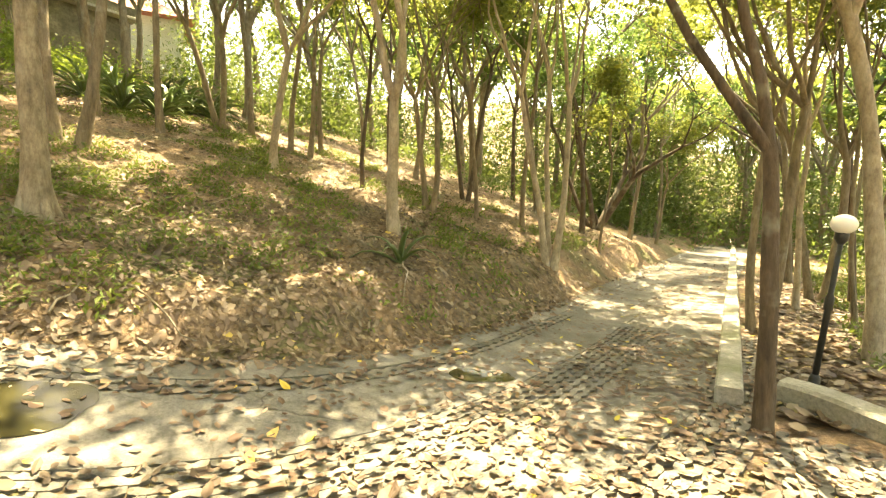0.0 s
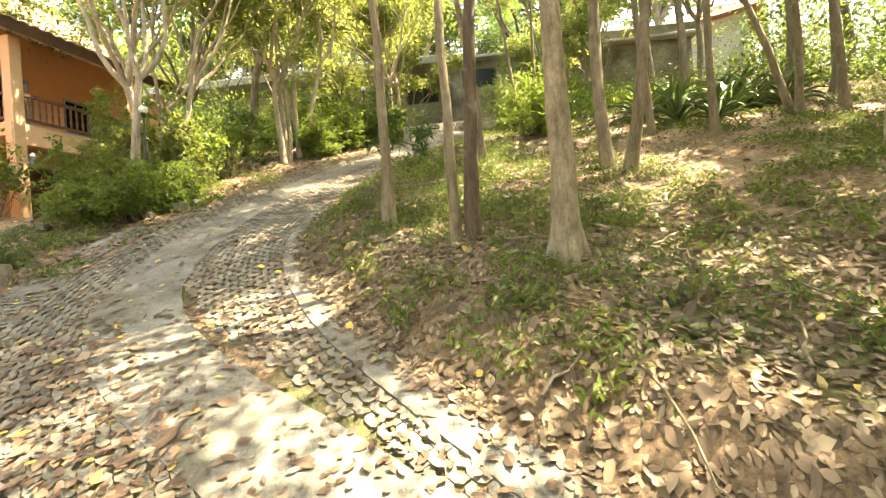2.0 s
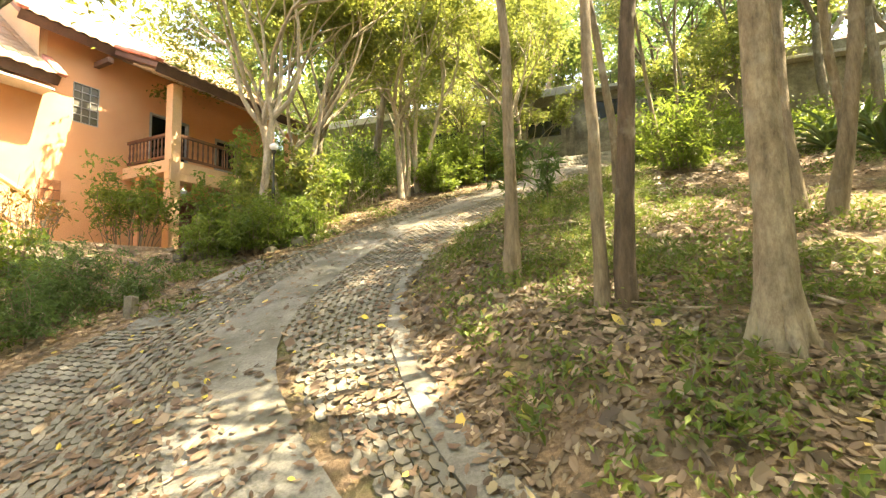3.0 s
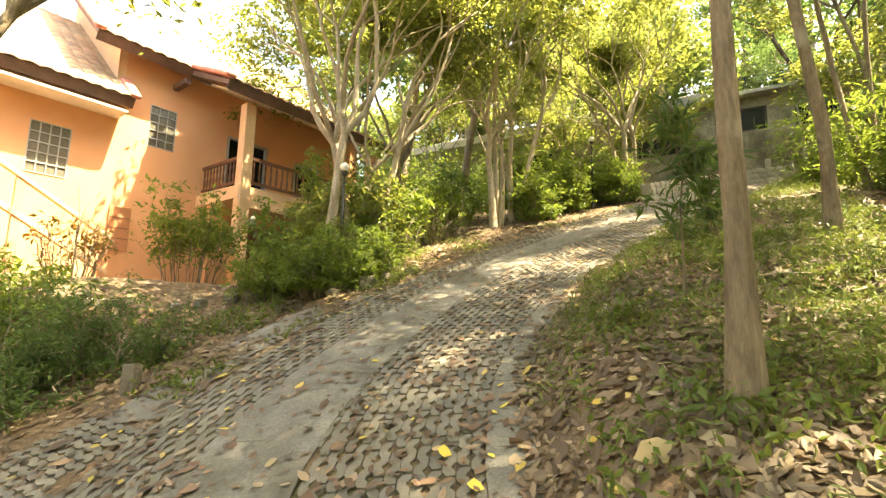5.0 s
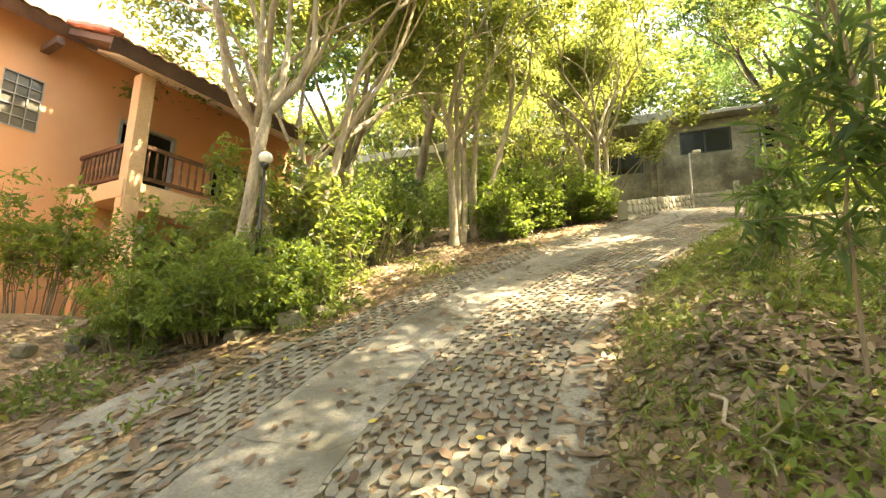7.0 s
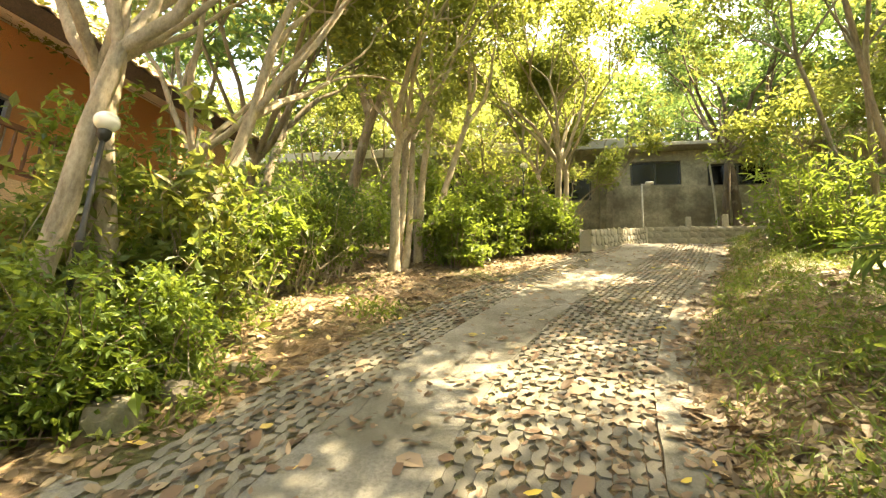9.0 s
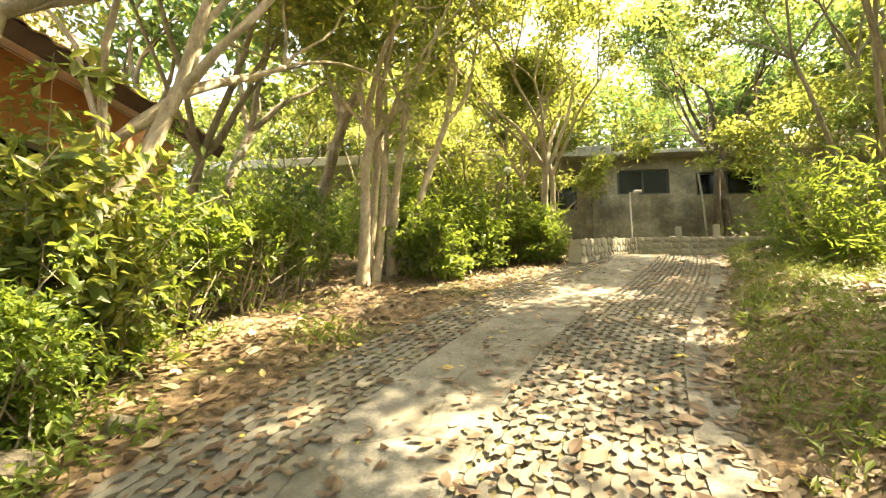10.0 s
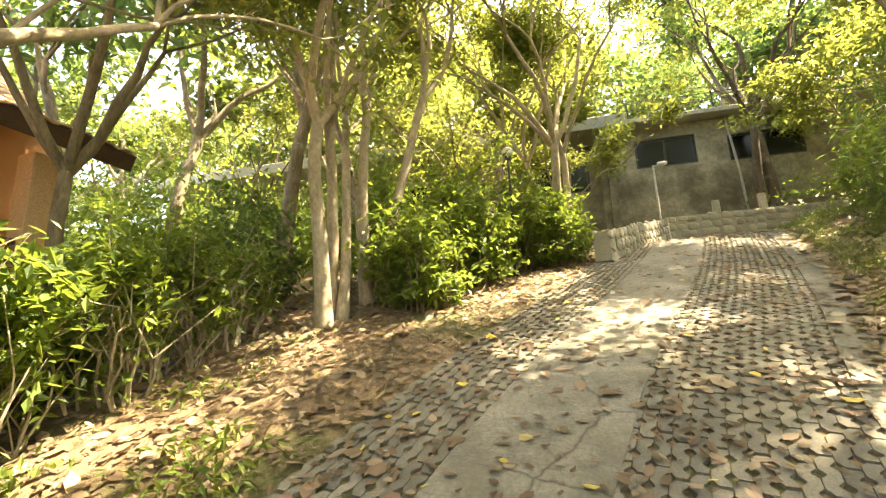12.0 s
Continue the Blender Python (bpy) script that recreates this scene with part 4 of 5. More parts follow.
def railing(p, q):
    r = new("railing")
    r.parent = house
    p, q = Vector(p), Vector(q)
    d = (q - p).normalized()
    n = Vector((-d.y, d.x, 0))
    def bar(z0, z1, t):
        bm = bmesh.new()
        vs = [bm.verts.new((*(a + n * s).xy, z)) for z in (z0, z1) for a in (p, q) for s in (-t, t)]
        for f in ((0, 1, 3, 2), (4, 6, 7, 5), (0, 4, 5, 1), (2, 3, 7, 6), (0, 2, 6, 4), (1, 5, 7, 3)):
            bm.faces.new([vs[i] for i in f])
        return bm
    part("handrail", bar(6.38, 6.46, 0.04), M_WOOD, r)
    part("bottom_rail", bar(5.76, 5.83, 0.03), M_WOOD, r)
    count = int((q - p).length / 0.16)
    first = part("baluster", spin([(0.02, 5.83), (0.034, 6.0), (0.02, 6.12), (0.03, 6.24), (0.02, 6.38)], 6), M_WOOD, r)
    for k in range(count):
        ob = first if k == 0 else new("baluster", first.data)
        ob.parent = r
        ob.location = (*(p + (q - p) * (k + 0.5) / count).xy, 0)


railing((0.05, -1.98, 0), (0.05, -0.16, 0))
railing((-0.16, 0.03, 0), (-4.3, 0.03, 0))
lamp = part("wall_lamp", spin([(0.03, 4.62), (0.07, 4.66), (0.085, 4.82), (0.1, 4.84), (0.02, 4.94)], 8), M_GREY, house, "small grey lantern")
lamp.location = (-0.28, 0.1, 0)
part("bracket", box(0.9, 1.05, -2.0, -1.3, 8.35, 8.5, 0.01), M_FASCIA, house)

# tiled roofs
def tile_mesh():
    V, F = [], []
    for yv, lift in ((0.0, 0.022), (0.37, 0.0)):
        for i in range(5):
            k = i / 4
            V.append((-0.15 + 0.3 * k, yv, lift + 0.045 * math.sin(math.pi * k) ** 1.5))
    for i in range(5):
        V.append((V[i][0], 0.0, V[i][2] - 0.03))
    for i in range(4):
        F += [(i, i + 1, i + 6, i + 5), (10 + i, 11 + i, i + 1, i)]
    return V, F


TV, TF = tile_mesh()
tile_me = bpy.data.meshes.new("tile")
tile_me.from_pydata(TV, [], TF)
for f in tile_me.polygons:
    f.use_smooth = True
tile_me.materials.append(M_TILE)


def tiled(u0, u1, v_eave, z_eave, slope, length, loose, caps=()):
    """A roof slope that rises away from its eave; loose: rows of single tiles."""
    r = new("roof")
    r.parent = house
    a = math.atan(slope)
    r.matrix_basis = pose(0, v_eave, z_eave, -math.degrees(a), 0, 0)
    # in the slope's own axes +y points down to the eave, so tiles climb towards -y
    part("deck", box(u0, u1, -length, 0.0, -0.14, -0.02), M_FASCIA, r, "brown roof boarding")
    part("fascia", box(u0 - 0.02, u1 + 0.02, 0.0, 0.03, -0.26, 0.0, 0.004), M_FASCIA, r, "dark brown eave board")
    rows, cols = int(length / 0.33), int(round((u1 - u0) / 0.29))
    w = (u1 - u0) / cols
    rest_v, rest_f = [], []
    base = np.array([(x * w / 0.3, -y, z) for x, y, z in TV])
    for j in range(rows):
        for i in range(cols):
            c = (u0 + w * (i + 0.5), 0.05 - 0.33 * j, 0.0)
            if j < loose:
                ob = new("tile", tile_me)
                ob.parent = r
                ob.matrix_basis = Matrix.Translation(c) @ pose(0, 0, 0, 0, 0, 180) @ Matrix.Diagonal((w / 0.3, 1, 1, 1))
            else:
                rest_f.append(np.array(TF) + len(rest_v) * len(TV))
                rest_v.append(base + np.array(c))
    if rest_v:
        tagged(fast("upper_tiles", np.concatenate(rest_v), np.concatenate(rest_f), M_TILE_J, r, smooth=True), kind="stuff")
    for u in caps:
        src = None
        for j in range(rows):
            if src is None:
                src = part("ridge_tile", box(-0.12, 0.12, -0.38, 0.02, -0.02, 0.09, 0.03), M_RIDGE, r, "red ridge tile")
                src.location = (u, 0.05, 0.03)
            else:
                ob = new("ridge_tile", src.data)
                ob.parent = r
                ob.location = (u, 0.05 - 0.33 * j, 0.03 + 0.012 * (j % 2))
    return r


tiled(-5.4, 2.95, -1.35, 8.86, 0.78, 6.4, 9, (2.95,))
tiled(2.12, 9.2, -1.3, 7.5, 0.78, 5.8, 11, (2.12,))
tiled(-5.35, 0.88, 0.62, 7.98, 0.42, 2.05, 6, (0.88,))
part("soffit", box(-5.2, 0.3, -2.75, -0.04, -0.2, -0.15, 0, pose(0, 0.62, 7.98, -math.degrees(math.atan(0.42)))), M_WHITE, house, "white boarded soffit")
part("soffit", box(2.2, 9.1, -2.0, -1.36, 7.12, 7.17), M_WHITE, house, "white boarded soffit")
part("roof_rear", box(-5.7, 9.2, -9.6, -6.3, 9.3, 9.4), M_TILE_J, house)


def stair_balustrade():
    s = thing("stair_balustrade", pose(-12.2, -10.5, 0, 0, 0, -6), "sloping pale orange stair balustrade by the house", "balustrade")
    for k, (z, w) in enumerate(((0.0, 0.09), (-0.75, 0.12))):
        bm = bmesh.new()
        vs = [bm.verts.new((u, v, zz)) for u, zb in ((2.45, 4.0), (5.6, 6.0)) for v in (-0.9, -0.72) for zz in (zb + z, zb + z + w)]
        for f in ((0, 1, 3, 2), (4, 6, 7, 5), (0, 4, 5, 1), (2, 3, 7, 6), (0, 2, 6, 4), (1, 5, 7, 3)):
            bm.faces.new([vs[i] for i in f])
        part("sloping_beam", bm, M_PINK, s)
    for u, zb in ((2.52, 4.0), (4.0, 4.95), (5.5, 5.9)):
        part("post", box(u - 0.07, u + 0.07, -0.88, -0.74, 2.9, zb + 0.05, 0.008), M_ORANGE, s)


stair_balustrade()
for k, (x0, x1, yv, z) in enumerate(((-10.6, -6.6, -8.55, 2.55), (-10.4, -6.8, -9.0, 2.72), (-10.2, -7.0, -9.45, 2.9))):
    st = box(x0, x1, yv - 0.45, yv, z - 0.6, z + 0.17, 0.02)
    for v in st.verts:
        v.co += Vector((noise.noise(v.co * 2), noise.noise(v.co * 3), 0)) * 0.02
    tagged(part("garden_step", st, M_OLD), "worn grey garden step leading to the house", "step", "garden steps")

# ---- old concrete building ----
bunker = thing("concrete_building", pose(0, 0, 0), "long weathered grey concrete building with a flat roof", "building")


def cross(y0, y1, x, z0, z1, holes):
    bm = pierced(y0, y1, -0.2, 0.0, z0, z1, holes)
    for v in bm.verts:
        v.co = Vector((x + v.co.y, v.co.x, v.co.z))
    bmesh.ops.reverse_faces(bm, faces=bm.faces)
    return bm


BW1, BW2, BW3, BW4 = (-0.05, 1.82, 10.52, 11.52), (2.75, 4.88, 10.45, 11.35), (-3.4, -1.5, 10.2, 11.3), (-9.0, -7.5, 9.2, 11.2)
part("front_wall", cross(-1.0, 12.0, -27.6, 7.6, 11.95, [BW1, BW2]), M_OLD, bunker)
part("left_wall", cross(-19.0, -1.2, -28.4, 7.6, 11.9, [BW3, BW4]), M_OLD, bunker)
part("return_wall", box(-28.4, -27.6, -1.2, -1.0, 7.6, 11.9), M_OLD, bunker)
part("back_wall", box(-34.2, -34, -19, 12, 7.6, 11.9), M_OLD, bunker)
part("end_wall", box(-34, -28.6, -19, -18.8, 7.6, 11.9), M_OLD, bunker)
part("end_wall", box(-34, -27.8, 11.8, 12, 7.6, 11.9), M_OLD, bunker)
part("roof_slab", box(-34.2, -27.0, -19.2, -0.32, 11.9, 12.32, 0.02), M_OLD_PALE, bunker, "pale stained roof slab edge")
part("roof_slab", box(-34.2, -27.1, -0.3, 12.2, 11.97, 12.12, 0.015), M_OLD_PALE, bunker, "thin pale roof slab")
part("parapet", box(-27.9, -27.2, 4.95, 12.2, 12.125, 12.6, 0.02), M_OLD, bunker)
part("pilaster", box(-27.6, -27.45, -1.0, -0.75, 7.7, 11.9, 0.01), M_OLD, bunker)
for o, x in ((BW1, -27.6), (BW2, -27.6), (BW3, -28.4), (BW4, -28.4)):
    w = new("window")
    w.parent = bunker
    bm = bmesh.new()
    for a, b, c, d in ((o[0], o[0] + 0.07, o[2], o[3]), (o[1] - 0.07, o[1], o[2], o[3]), (o[0] + 0.07, o[1] - 0.07, o[3] - 0.07, o[3]), (o[0] + 0.07, o[1] - 0.07, o[2], o[2] + 0.07), ((o[0] + o[1]) / 2 - 0.03, (o[0] + o[1]) / 2 + 0.03, o[2] + 0.07, o[3] - 0.07)):
        add_box(bm, x - 0.13, x - 0.07, a, b, c, d)
    part("frame", bm, M_BLACK, w)
    for a, b in ((o[0] + 0.08, (o[0] + o[1]) / 2 - 0.035), ((o[0] + o[1]) / 2 + 0.035, o[1] - 0.08)):
        part("pane", box(x - 0.11, x - 0.095, a, b, o[2] + 0.08, o[3] - 0.08), M_PANE, w, "dark glass")
rail = new("roof_railing")
rail.parent = bunker
for z in (12.5, 12.75):
    part("wire", box(-27.35, -27.33, -0.3, 4.9, z, z + 0.02), M_BLACK, rail)
for yv in (-0.2, 1.1, 2.4, 3.7, 4.8):
    part("stanchion", box(-27.36, -27.32, yv, yv + 0.04, 12.12, 12.8), M_BLACK, rail)
V, F = tube([(-27.5, 2.95, 8.2), (-27.5, 2.9, 10.0), (-27.5, 2.75, 11.9)], [0.04, 0.04, 0.04], 8)
fast("drain_pipe", V, F, M_OLD_PALE, bunker, "pale drain pipe", True)

pole = thing("pole_light", pose(-26.3, 0.15, land_at(-26.3, 0.15)), "thin pale pole with a small lamp head", "pole light")
part("pole", spin([(0.045, 0), (0.035, 0.3), (0.03, 1.95)], 8), M_OLD_PALE, pole, smooth=True)
part("arm", box(-0.02, 0.02, 0.0, 0.3, 1.9, 1.95), M_OLD_PALE, pole)
part("lamp_head", box(-0.07, 0.07, 0.12, 0.4, 1.95, 2.03, 0.02), M_WHITE, pole, "white lamp head")
for yv, h in ((1.58, 0.6), (2.75, 0.65)):
    tagged(part("marker_post", box(-26.12, -25.98, yv - 0.09, yv + 0.09, land_at(-26.05, yv) - 0.05, land_at(-26.05, yv) + h, 0.015), M_OLD_PALE), "short pale post behind the low stone wall", "post", "pale posts")

# far white house with a terracotta roof
villa = thing("far_house", pose(-31.5, 14.0, land_at(-31.5, 14.0) + 0.3, 0, 0, 60), "distant white house with a terracotta tiled roof", "house")
part("wall", box(-2.6, 2.6, -2, 2, -0.3, 3.2), M_WHITE, villa)
bm = bmesh.new()
vs = [bm.verts.new(p) for p in ((-3.2, -2.7, 3.1), (3.2, -2.7, 3.1), (3.2, 2.7, 3.1), (-3.2, 2.7, 3.1), (-1.2, 0, 4.7), (1.2, 0, 4.7))]
for f in ((0, 1, 5, 4), (2, 3, 4, 5), (1, 2, 5), (3, 0, 4), (3, 2, 1, 0)):
    bm.faces.new([vs[i] for i in f])
part("roof", bm, M_RIDGE, villa, "terracotta hipped roof")

# ---- rocks and low stone wall ----
def stone_bm(rng, w, d, h):
    bm = bmesh.new()
    bmesh.ops.create_icosphere(bm, subdivisions=2, radius=0.5)
    s = rng.uniform(0, 50)
    for v in bm.verts:
        v.co = Vector([math.copysign(abs(c * 2) ** 0.65, c) * 0.5 for c in v.co])
        v.co *= 1 + 0.25 * noise.noise(v.co * 2.2 + Vector((s, s, s)))
        v.co = Vector((v.co.x * w, v.co.y * d, v.co.z * h))
    return bm


rrng = random.Random(9)
for x, y, s in ((-11.45, -5.7, 0.42), (-11.9, -5.62, 0.3), (-10.9, -6.0, 0.3), (-10.35, -7.95, 0.34), (-9.9, -8.15, 0.28), (-10.6, -7.6, 0.4), (-11.0, -7.2, 0.35), (-12.4, -5.5, 0.22), (-9.5, -8.2, 0.25), (-10.9, -8.3, 0.45)):
    rk = part("rock", stone_bm(rrng, s * 0.9, s * 0.75, s * 0.7), M_ROCK, smooth=False)
    rk.location = (x, y, land_at(x, y) + s * 0.15)
    rk.rotation_euler = (0, 0, rrng.uniform(0, 6))
    tagged(rk, "rough grey-brown garden rock edging the planting", "rock", "edging rocks")
bs = part("boundary_stone", box(-0.08, 0.08, -0.07, 0.07, -0.15, 0.3, 0.02, pose(0, 0, 0, 4, -6, 20)), M_ROCK)
bs.location = (-7.66, -5.72, land_at(-7.66, -5.72))
tagged(bs, "small leaning concrete marker stone at the lane's edge", "marker stone")


def stone_wall(name, p, q, zt0, zt1, zb, thick, label, seed):
    rng = random.Random(seed)
    p, q = Vector((*p, 0)), Vector((*q, 0))
    length = (q - p).length
    base = thing(name, Matrix.Translation(p) @ Matrix.Rotation(math.atan2(q.y - p.y, q.x - p.x), 4, "Z"), label, "stone wall")
    base["kind"] = "structure"
    bm = bmesh.new()
    vs = [bm.verts.new((u, v, z)) for u, zt in ((0, zt0), (length, zt1)) for v in (-thick / 2, thick / 2) for z in (zb, zt)]
    for f in ((0, 1, 3, 2), (4, 6, 7, 5), (0, 4, 5, 1), (2, 3, 7, 6), (0, 2, 6, 4), (1, 5, 7, 3)):
        bm.faces.new([vs[i] for i in f])
    part("core", bm, M_MORTAR, base)
    kinds = [part("stone", stone_bm(rng, rng.uniform(0.22, 0.34), 0.07, rng.uniform(0.16, 0.22)), M_STONE, base) for _ in range(5)]
    used = set()
    u = 0.12
    while u < length:
        top = zt0 + (zt1 - zt0) * u / length
        z = top - 0.1
        while z > zb + 0.25:
            for v in (-thick / 2, thick / 2):
                k = rng.randrange(5)
                ob = kinds[k] if k not in used else new("stone", kinds[k].data)
                used.add(k)
                ob.parent = base
                ob.matrix_basis = Matrix.Translation((u + rng.uniform(-0.07, 0.07), v, z + rng.uniform(-0.02, 0.02))) @ Matrix.Rotation(rng.uniform(-0.16, 0.16), 4, 'Y') @ Matrix.Diagonal((rng.uniform(0.7, 1.25), 1, rng.uniform(0.75, 1.2), 1))
            z -= 0.2
        u += 0.28


stone_wall("wall_left", (-20.7, -2.15), (-25.35, -0.02), 6.85, 8.15, 6.3, 0.3, "low pale rubble-stone wall bordering the lane", 3)
stone_wall("wall_end", (-25.5, 0.05), (-25.9, 6.5), 8.2, 8.35, 7.0, 0.3, "low rubble-stone retaining wall closing the lane", 4)

# ---- far woods ----
def woods(x, y, r, height, seed, leaf_m, label, n=900, size=0.35, bark_m=None):
    return tree(x, y, r, height, seed, (0, 0), 0.35, 4, 0.55, 3.4, n, size, stems=1, bark_m=bark_m or M_BARK, leaf_m=leaf_m, label=label, depth=2, group="far woodland trees")


protos = [woods(-12.0, 20.0, 0.13, 9.0, 401, M_LEAF_FAR, "woodland tree with a full green crown behind"), woods(-30.0, -8.0, 0.16, 10.0, 402, M_LEAF, "tall leafy tree behind the concrete building"),
          woods(6.0, 16.0, 0.13, 8.5, 403, M_LEAF_FAR, "woodland tree with a full green crown below the lane"), woods(-37.0, 3.0, 0.16, 10.0, 404, M_LEAF_DARK, "tall dark green tree behind the concrete building")]
frng = random.Random(77)
spots = []


def scatter(x0, x1, y0, y1, n, gap):
    tries = 0
    while n and tries < 4000:
        tries += 1
        x, y = frng.uniform(x0, x1), frng.uniform(y0, y1)
        if all((x - a) ** 2 + (y - b) ** 2 > gap * gap for a, b in spots):
            spots.append((x, y))
            n -= 1


scatter(-27, -8, 15, 34, 18, 2.6)
scatter(-26, -18, 8, 15, 5, 2.6)
scatter(3, 14, 8, 34, 16, 2.6)
scatter(-10, -4, 26, 44, 7, 2.8)
hills = len(spots)
scatter(-44, -35.5, -26, 26, 26, 2.9)
hills_end = len(spots)
scatter(-34, -24, -30, -20, 8, 3.0)
scatter(-22, -19.5, -14, -9, 3, 2.5)
# unseen trees added behind the camera to shut out sky light and its reflections
scatter(-2, 8, -20, -9, 6, 3.0)
scatter(5, 10, -8, 6, 7, 2.8)
scatter(10, 20, -16, 8, 10, 3.0)
scatter(-9, 5, 34, 48, 14, 2.6)
for k, (x, y) in enumerate(spots):
    s = frng.uniform(0.85, 1.2) * (1.65 if hills <= k < hills_end else 1.15)
    src = frng.choice(protos)
    copy_thing(src, pose(x, y, land_at(x, y) - 0.05, 0, 0, frng.uniform(0, 360)) @ Matrix.Diagonal((s, s, s, 1)))

wrng = np.random.default_rng(55)


def thicket(name, boxes, n, size, label, leaf_m):
    """Undergrowth in clumps over stretches of the plan: x0, x1, y0, y1, height."""
    C = []
    for x0, x1, y0, y1, h, share in boxes:
        m = int(n * share)
        k = max(6, m // 130)
        cx, cy = wrng.uniform(x0, x1, k), wrng.uniform(y0, y1, k)
        ch = h * wrng.uniform(0.35, 1.0, k)
        w = wrng.integers(0, k, m)
        px, py = cx[w] + wrng.normal(0, 0.8, m), cy[w] + wrng.normal(0, 0.8, m)
        pz = land(px, py) + wrng.beta(1.2, 1.6, m) * ch[w] + 0.05
        C.append(np.stack([px, py, pz], axis=1))
    tagged(fast(name, *leaf_quads(np.concatenate(C), size, wrng, 0.8), leaf_m), label, "undergrowth", kind="stuff")


thicket("undergrowth", [(-34, -18, 11, 30, 2.2, 0.35), (-18, -7, 17, 34, 1.6, 0.25), (3, 14, 14, 40, 1.8, 0.25), (-8, -3.8, 24, 42, 1.6, 0.15)], 34000, 0.2, "green undergrowth filling the far woodland", M_LEAF_FAR)
thicket("undergrowth", [(-34, -16, 14, 32, 8.0, 0.45), (-16, -4.5, 24, 44, 12.0, 0.5), (4, 16, 18, 42, 8.0, 0.25), (-9, 5, 30, 44, 11.0, 0.3)], 70000, 0.27, "dense green woodland foliage beyond the nearer trees", M_LEAF_FAR)
thicket("undergrowth", [(-46, -35, -24, 26, 6.5, 0.55), (-34, -22, -30, -14, 4.0, 0.3), (-10, 12, 40, 60, 7.0, 0.4)], 50000, 0.3, "dense green growth behind the buildings", M_LEAF_FAR)
thicket("undergrowth", [(-27.0, -22.5, -16, -5.5, 3.6, 0.7), (-27.0, -26.4, 3.8, 9, 1.0, 0.1), (-24, -19, 4.5, 9, 1.4, 0.2), (-24, -18.6, -17, -10.5, 5.0, 0.45)], 24000, 0.17, "leafy growth against the concrete building", M_LEAF_SHRUB)

# ---- fallen leaves and herbs ----
def litter(P, size, lift, seed, tumble=0.22):
    """Curled dry leaves lying at the points P."""
    rng = np.random.default_rng(seed)
    n = len(P)
    a = rng.uniform(0, 2 * math.pi, n)
    tilt = rng.normal(0, tumble, n)
    here = land(P[:, 0], P[:, 1])
    gx, gy = (land(P[:, 0] + 0.06, P[:, 1]) - here) / 0.06, (land(P[:, 0], P[:, 1] + 0.06) - here) / 0.06
    gx, gy = np.clip(gx, -0.8, 0.8), np.clip(gy, -0.8, 0.8)
    d = np.stack([np.cos(a), np.sin(a), tilt + gx * np.cos(a) + gy * np.sin(a)], axis=1)
    s = np.stack([-np.sin(a), np.cos(a), rng.normal(0, tumble, n) - gx * np.sin(a) + gy * np.cos(a)], axis=1)
    L = (size * rng.lognormal(-0.06, 0.33, n))[:, None]
    W = L * rng.uniform(0.34, 0.72, n)[:, None]
    up = np.array([0, 0, 1.0])
    fold = W * rng.uniform(0.0, 0.22, n)[:, None] * up
    curl = L * (0.26 * rng.beta(1.0, 3.5, n))[:, None] * up
    Z = P + up * (lift + rng.uniform(0, 0.012, n))[:, None]
    wag = s * W * rng.uniform(-0.25, 0.25, n)[:, None]
    V = np.stack([Z - d * L * 0.5 + curl * 0.7, Z - d * L * 0.22 + s * W * 0.46 + fold, Z + d * L * 0.18 + s * W * 0.42 + fold + wag, Z + d * L * 0.52 + curl + wag,
                  Z + d * L * 0.18 - s * W * 0.42 + fold * 0.6 + wag, Z - d * L * 0.22 - s * W * 0.46 + fold * 0.6], axis=1).reshape(-1, 3)
    o = (np.arange(n) * 6)[:, None]
    F = np.concatenate([o + np.array([[0, 1, 2, 3]]), o + np.array([[0, 3, 4, 5]])], axis=0)
    return V, F


lrng = np.random.default_rng(21)


def strewn(n, x0, x1, y0, y1, keep):
    X, Y = lrng.uniform(x0, x1, n), lrng.uniform(y0, y1, n)
    D = side(X, Y)
    k = keep(X, Y, D)
    X, Y, D = X[k], Y[k], D[k]
    return np.stack([X, Y, land(X, Y, D) + bumps(X, Y, D)], axis=1), D


def patchy(X, Y, f, lo):
    return np.array([noise.noise(Vector((x * f, y * f, 9.0))) for x, y in zip(X, Y)]) > lo


P1, _ = strewn(85000, -25, 3, -6, 20, lambda X, Y, D: paved(X, Y, D) & (lrng.random(len(X)) < np.where(patchy(X, Y, 1.1, -0.05), np.where(D > 3.3, 0.6, 0.95), np.where(X < -7, 0.55, 0.3)) * np.where((D > strip_bounds(X)[0]) & (D < strip_bounds(X)[1]), 0.5, 1.0)))
tagged(fast("leaf_litter", *litter(P1, 0.074, 0.014, 1, 0.14), M_LITTER_ROAD), "dry brown leaves scattered over the paving", "fallen leaves", kind="stuff")
P6, _ = strewn(14000, -6.5, 1.2, -3.5, 7, lambda X, Y, D: paved(X, Y, D) & (D > 0.35) & (np.hypot(X + 3.9, Y - 0.87) > 0.5) & (lrng.random(len(X)) < np.where(patchy(X, Y, 1.3, 0.0), 0.9, 0.35) * np.where((D > strip_bounds(X)[0]) & (D < strip_bounds(X)[1]), 0.35, 1.0)))
tagged(fast("leaf_litter", *litter(P6, 0.072, 0.014, 6, 0.16), M_LITTER_ROAD), "drifts of dry brown leaves on the paving", "fallen leaves", kind="stuff")
P2, _ = strewn(170000, -17, -2.6, -2.2, 20, lambda X, Y, D: (D < 0.15) & (lrng.random(len(X)) < np.where((D > -3.8) & (Y < 9), np.where(patchy(X, Y, 0.9, -0.05) | (X > -6.2), 0.9, 0.4), np.where(Y < 13, 0.2, 0.1))))
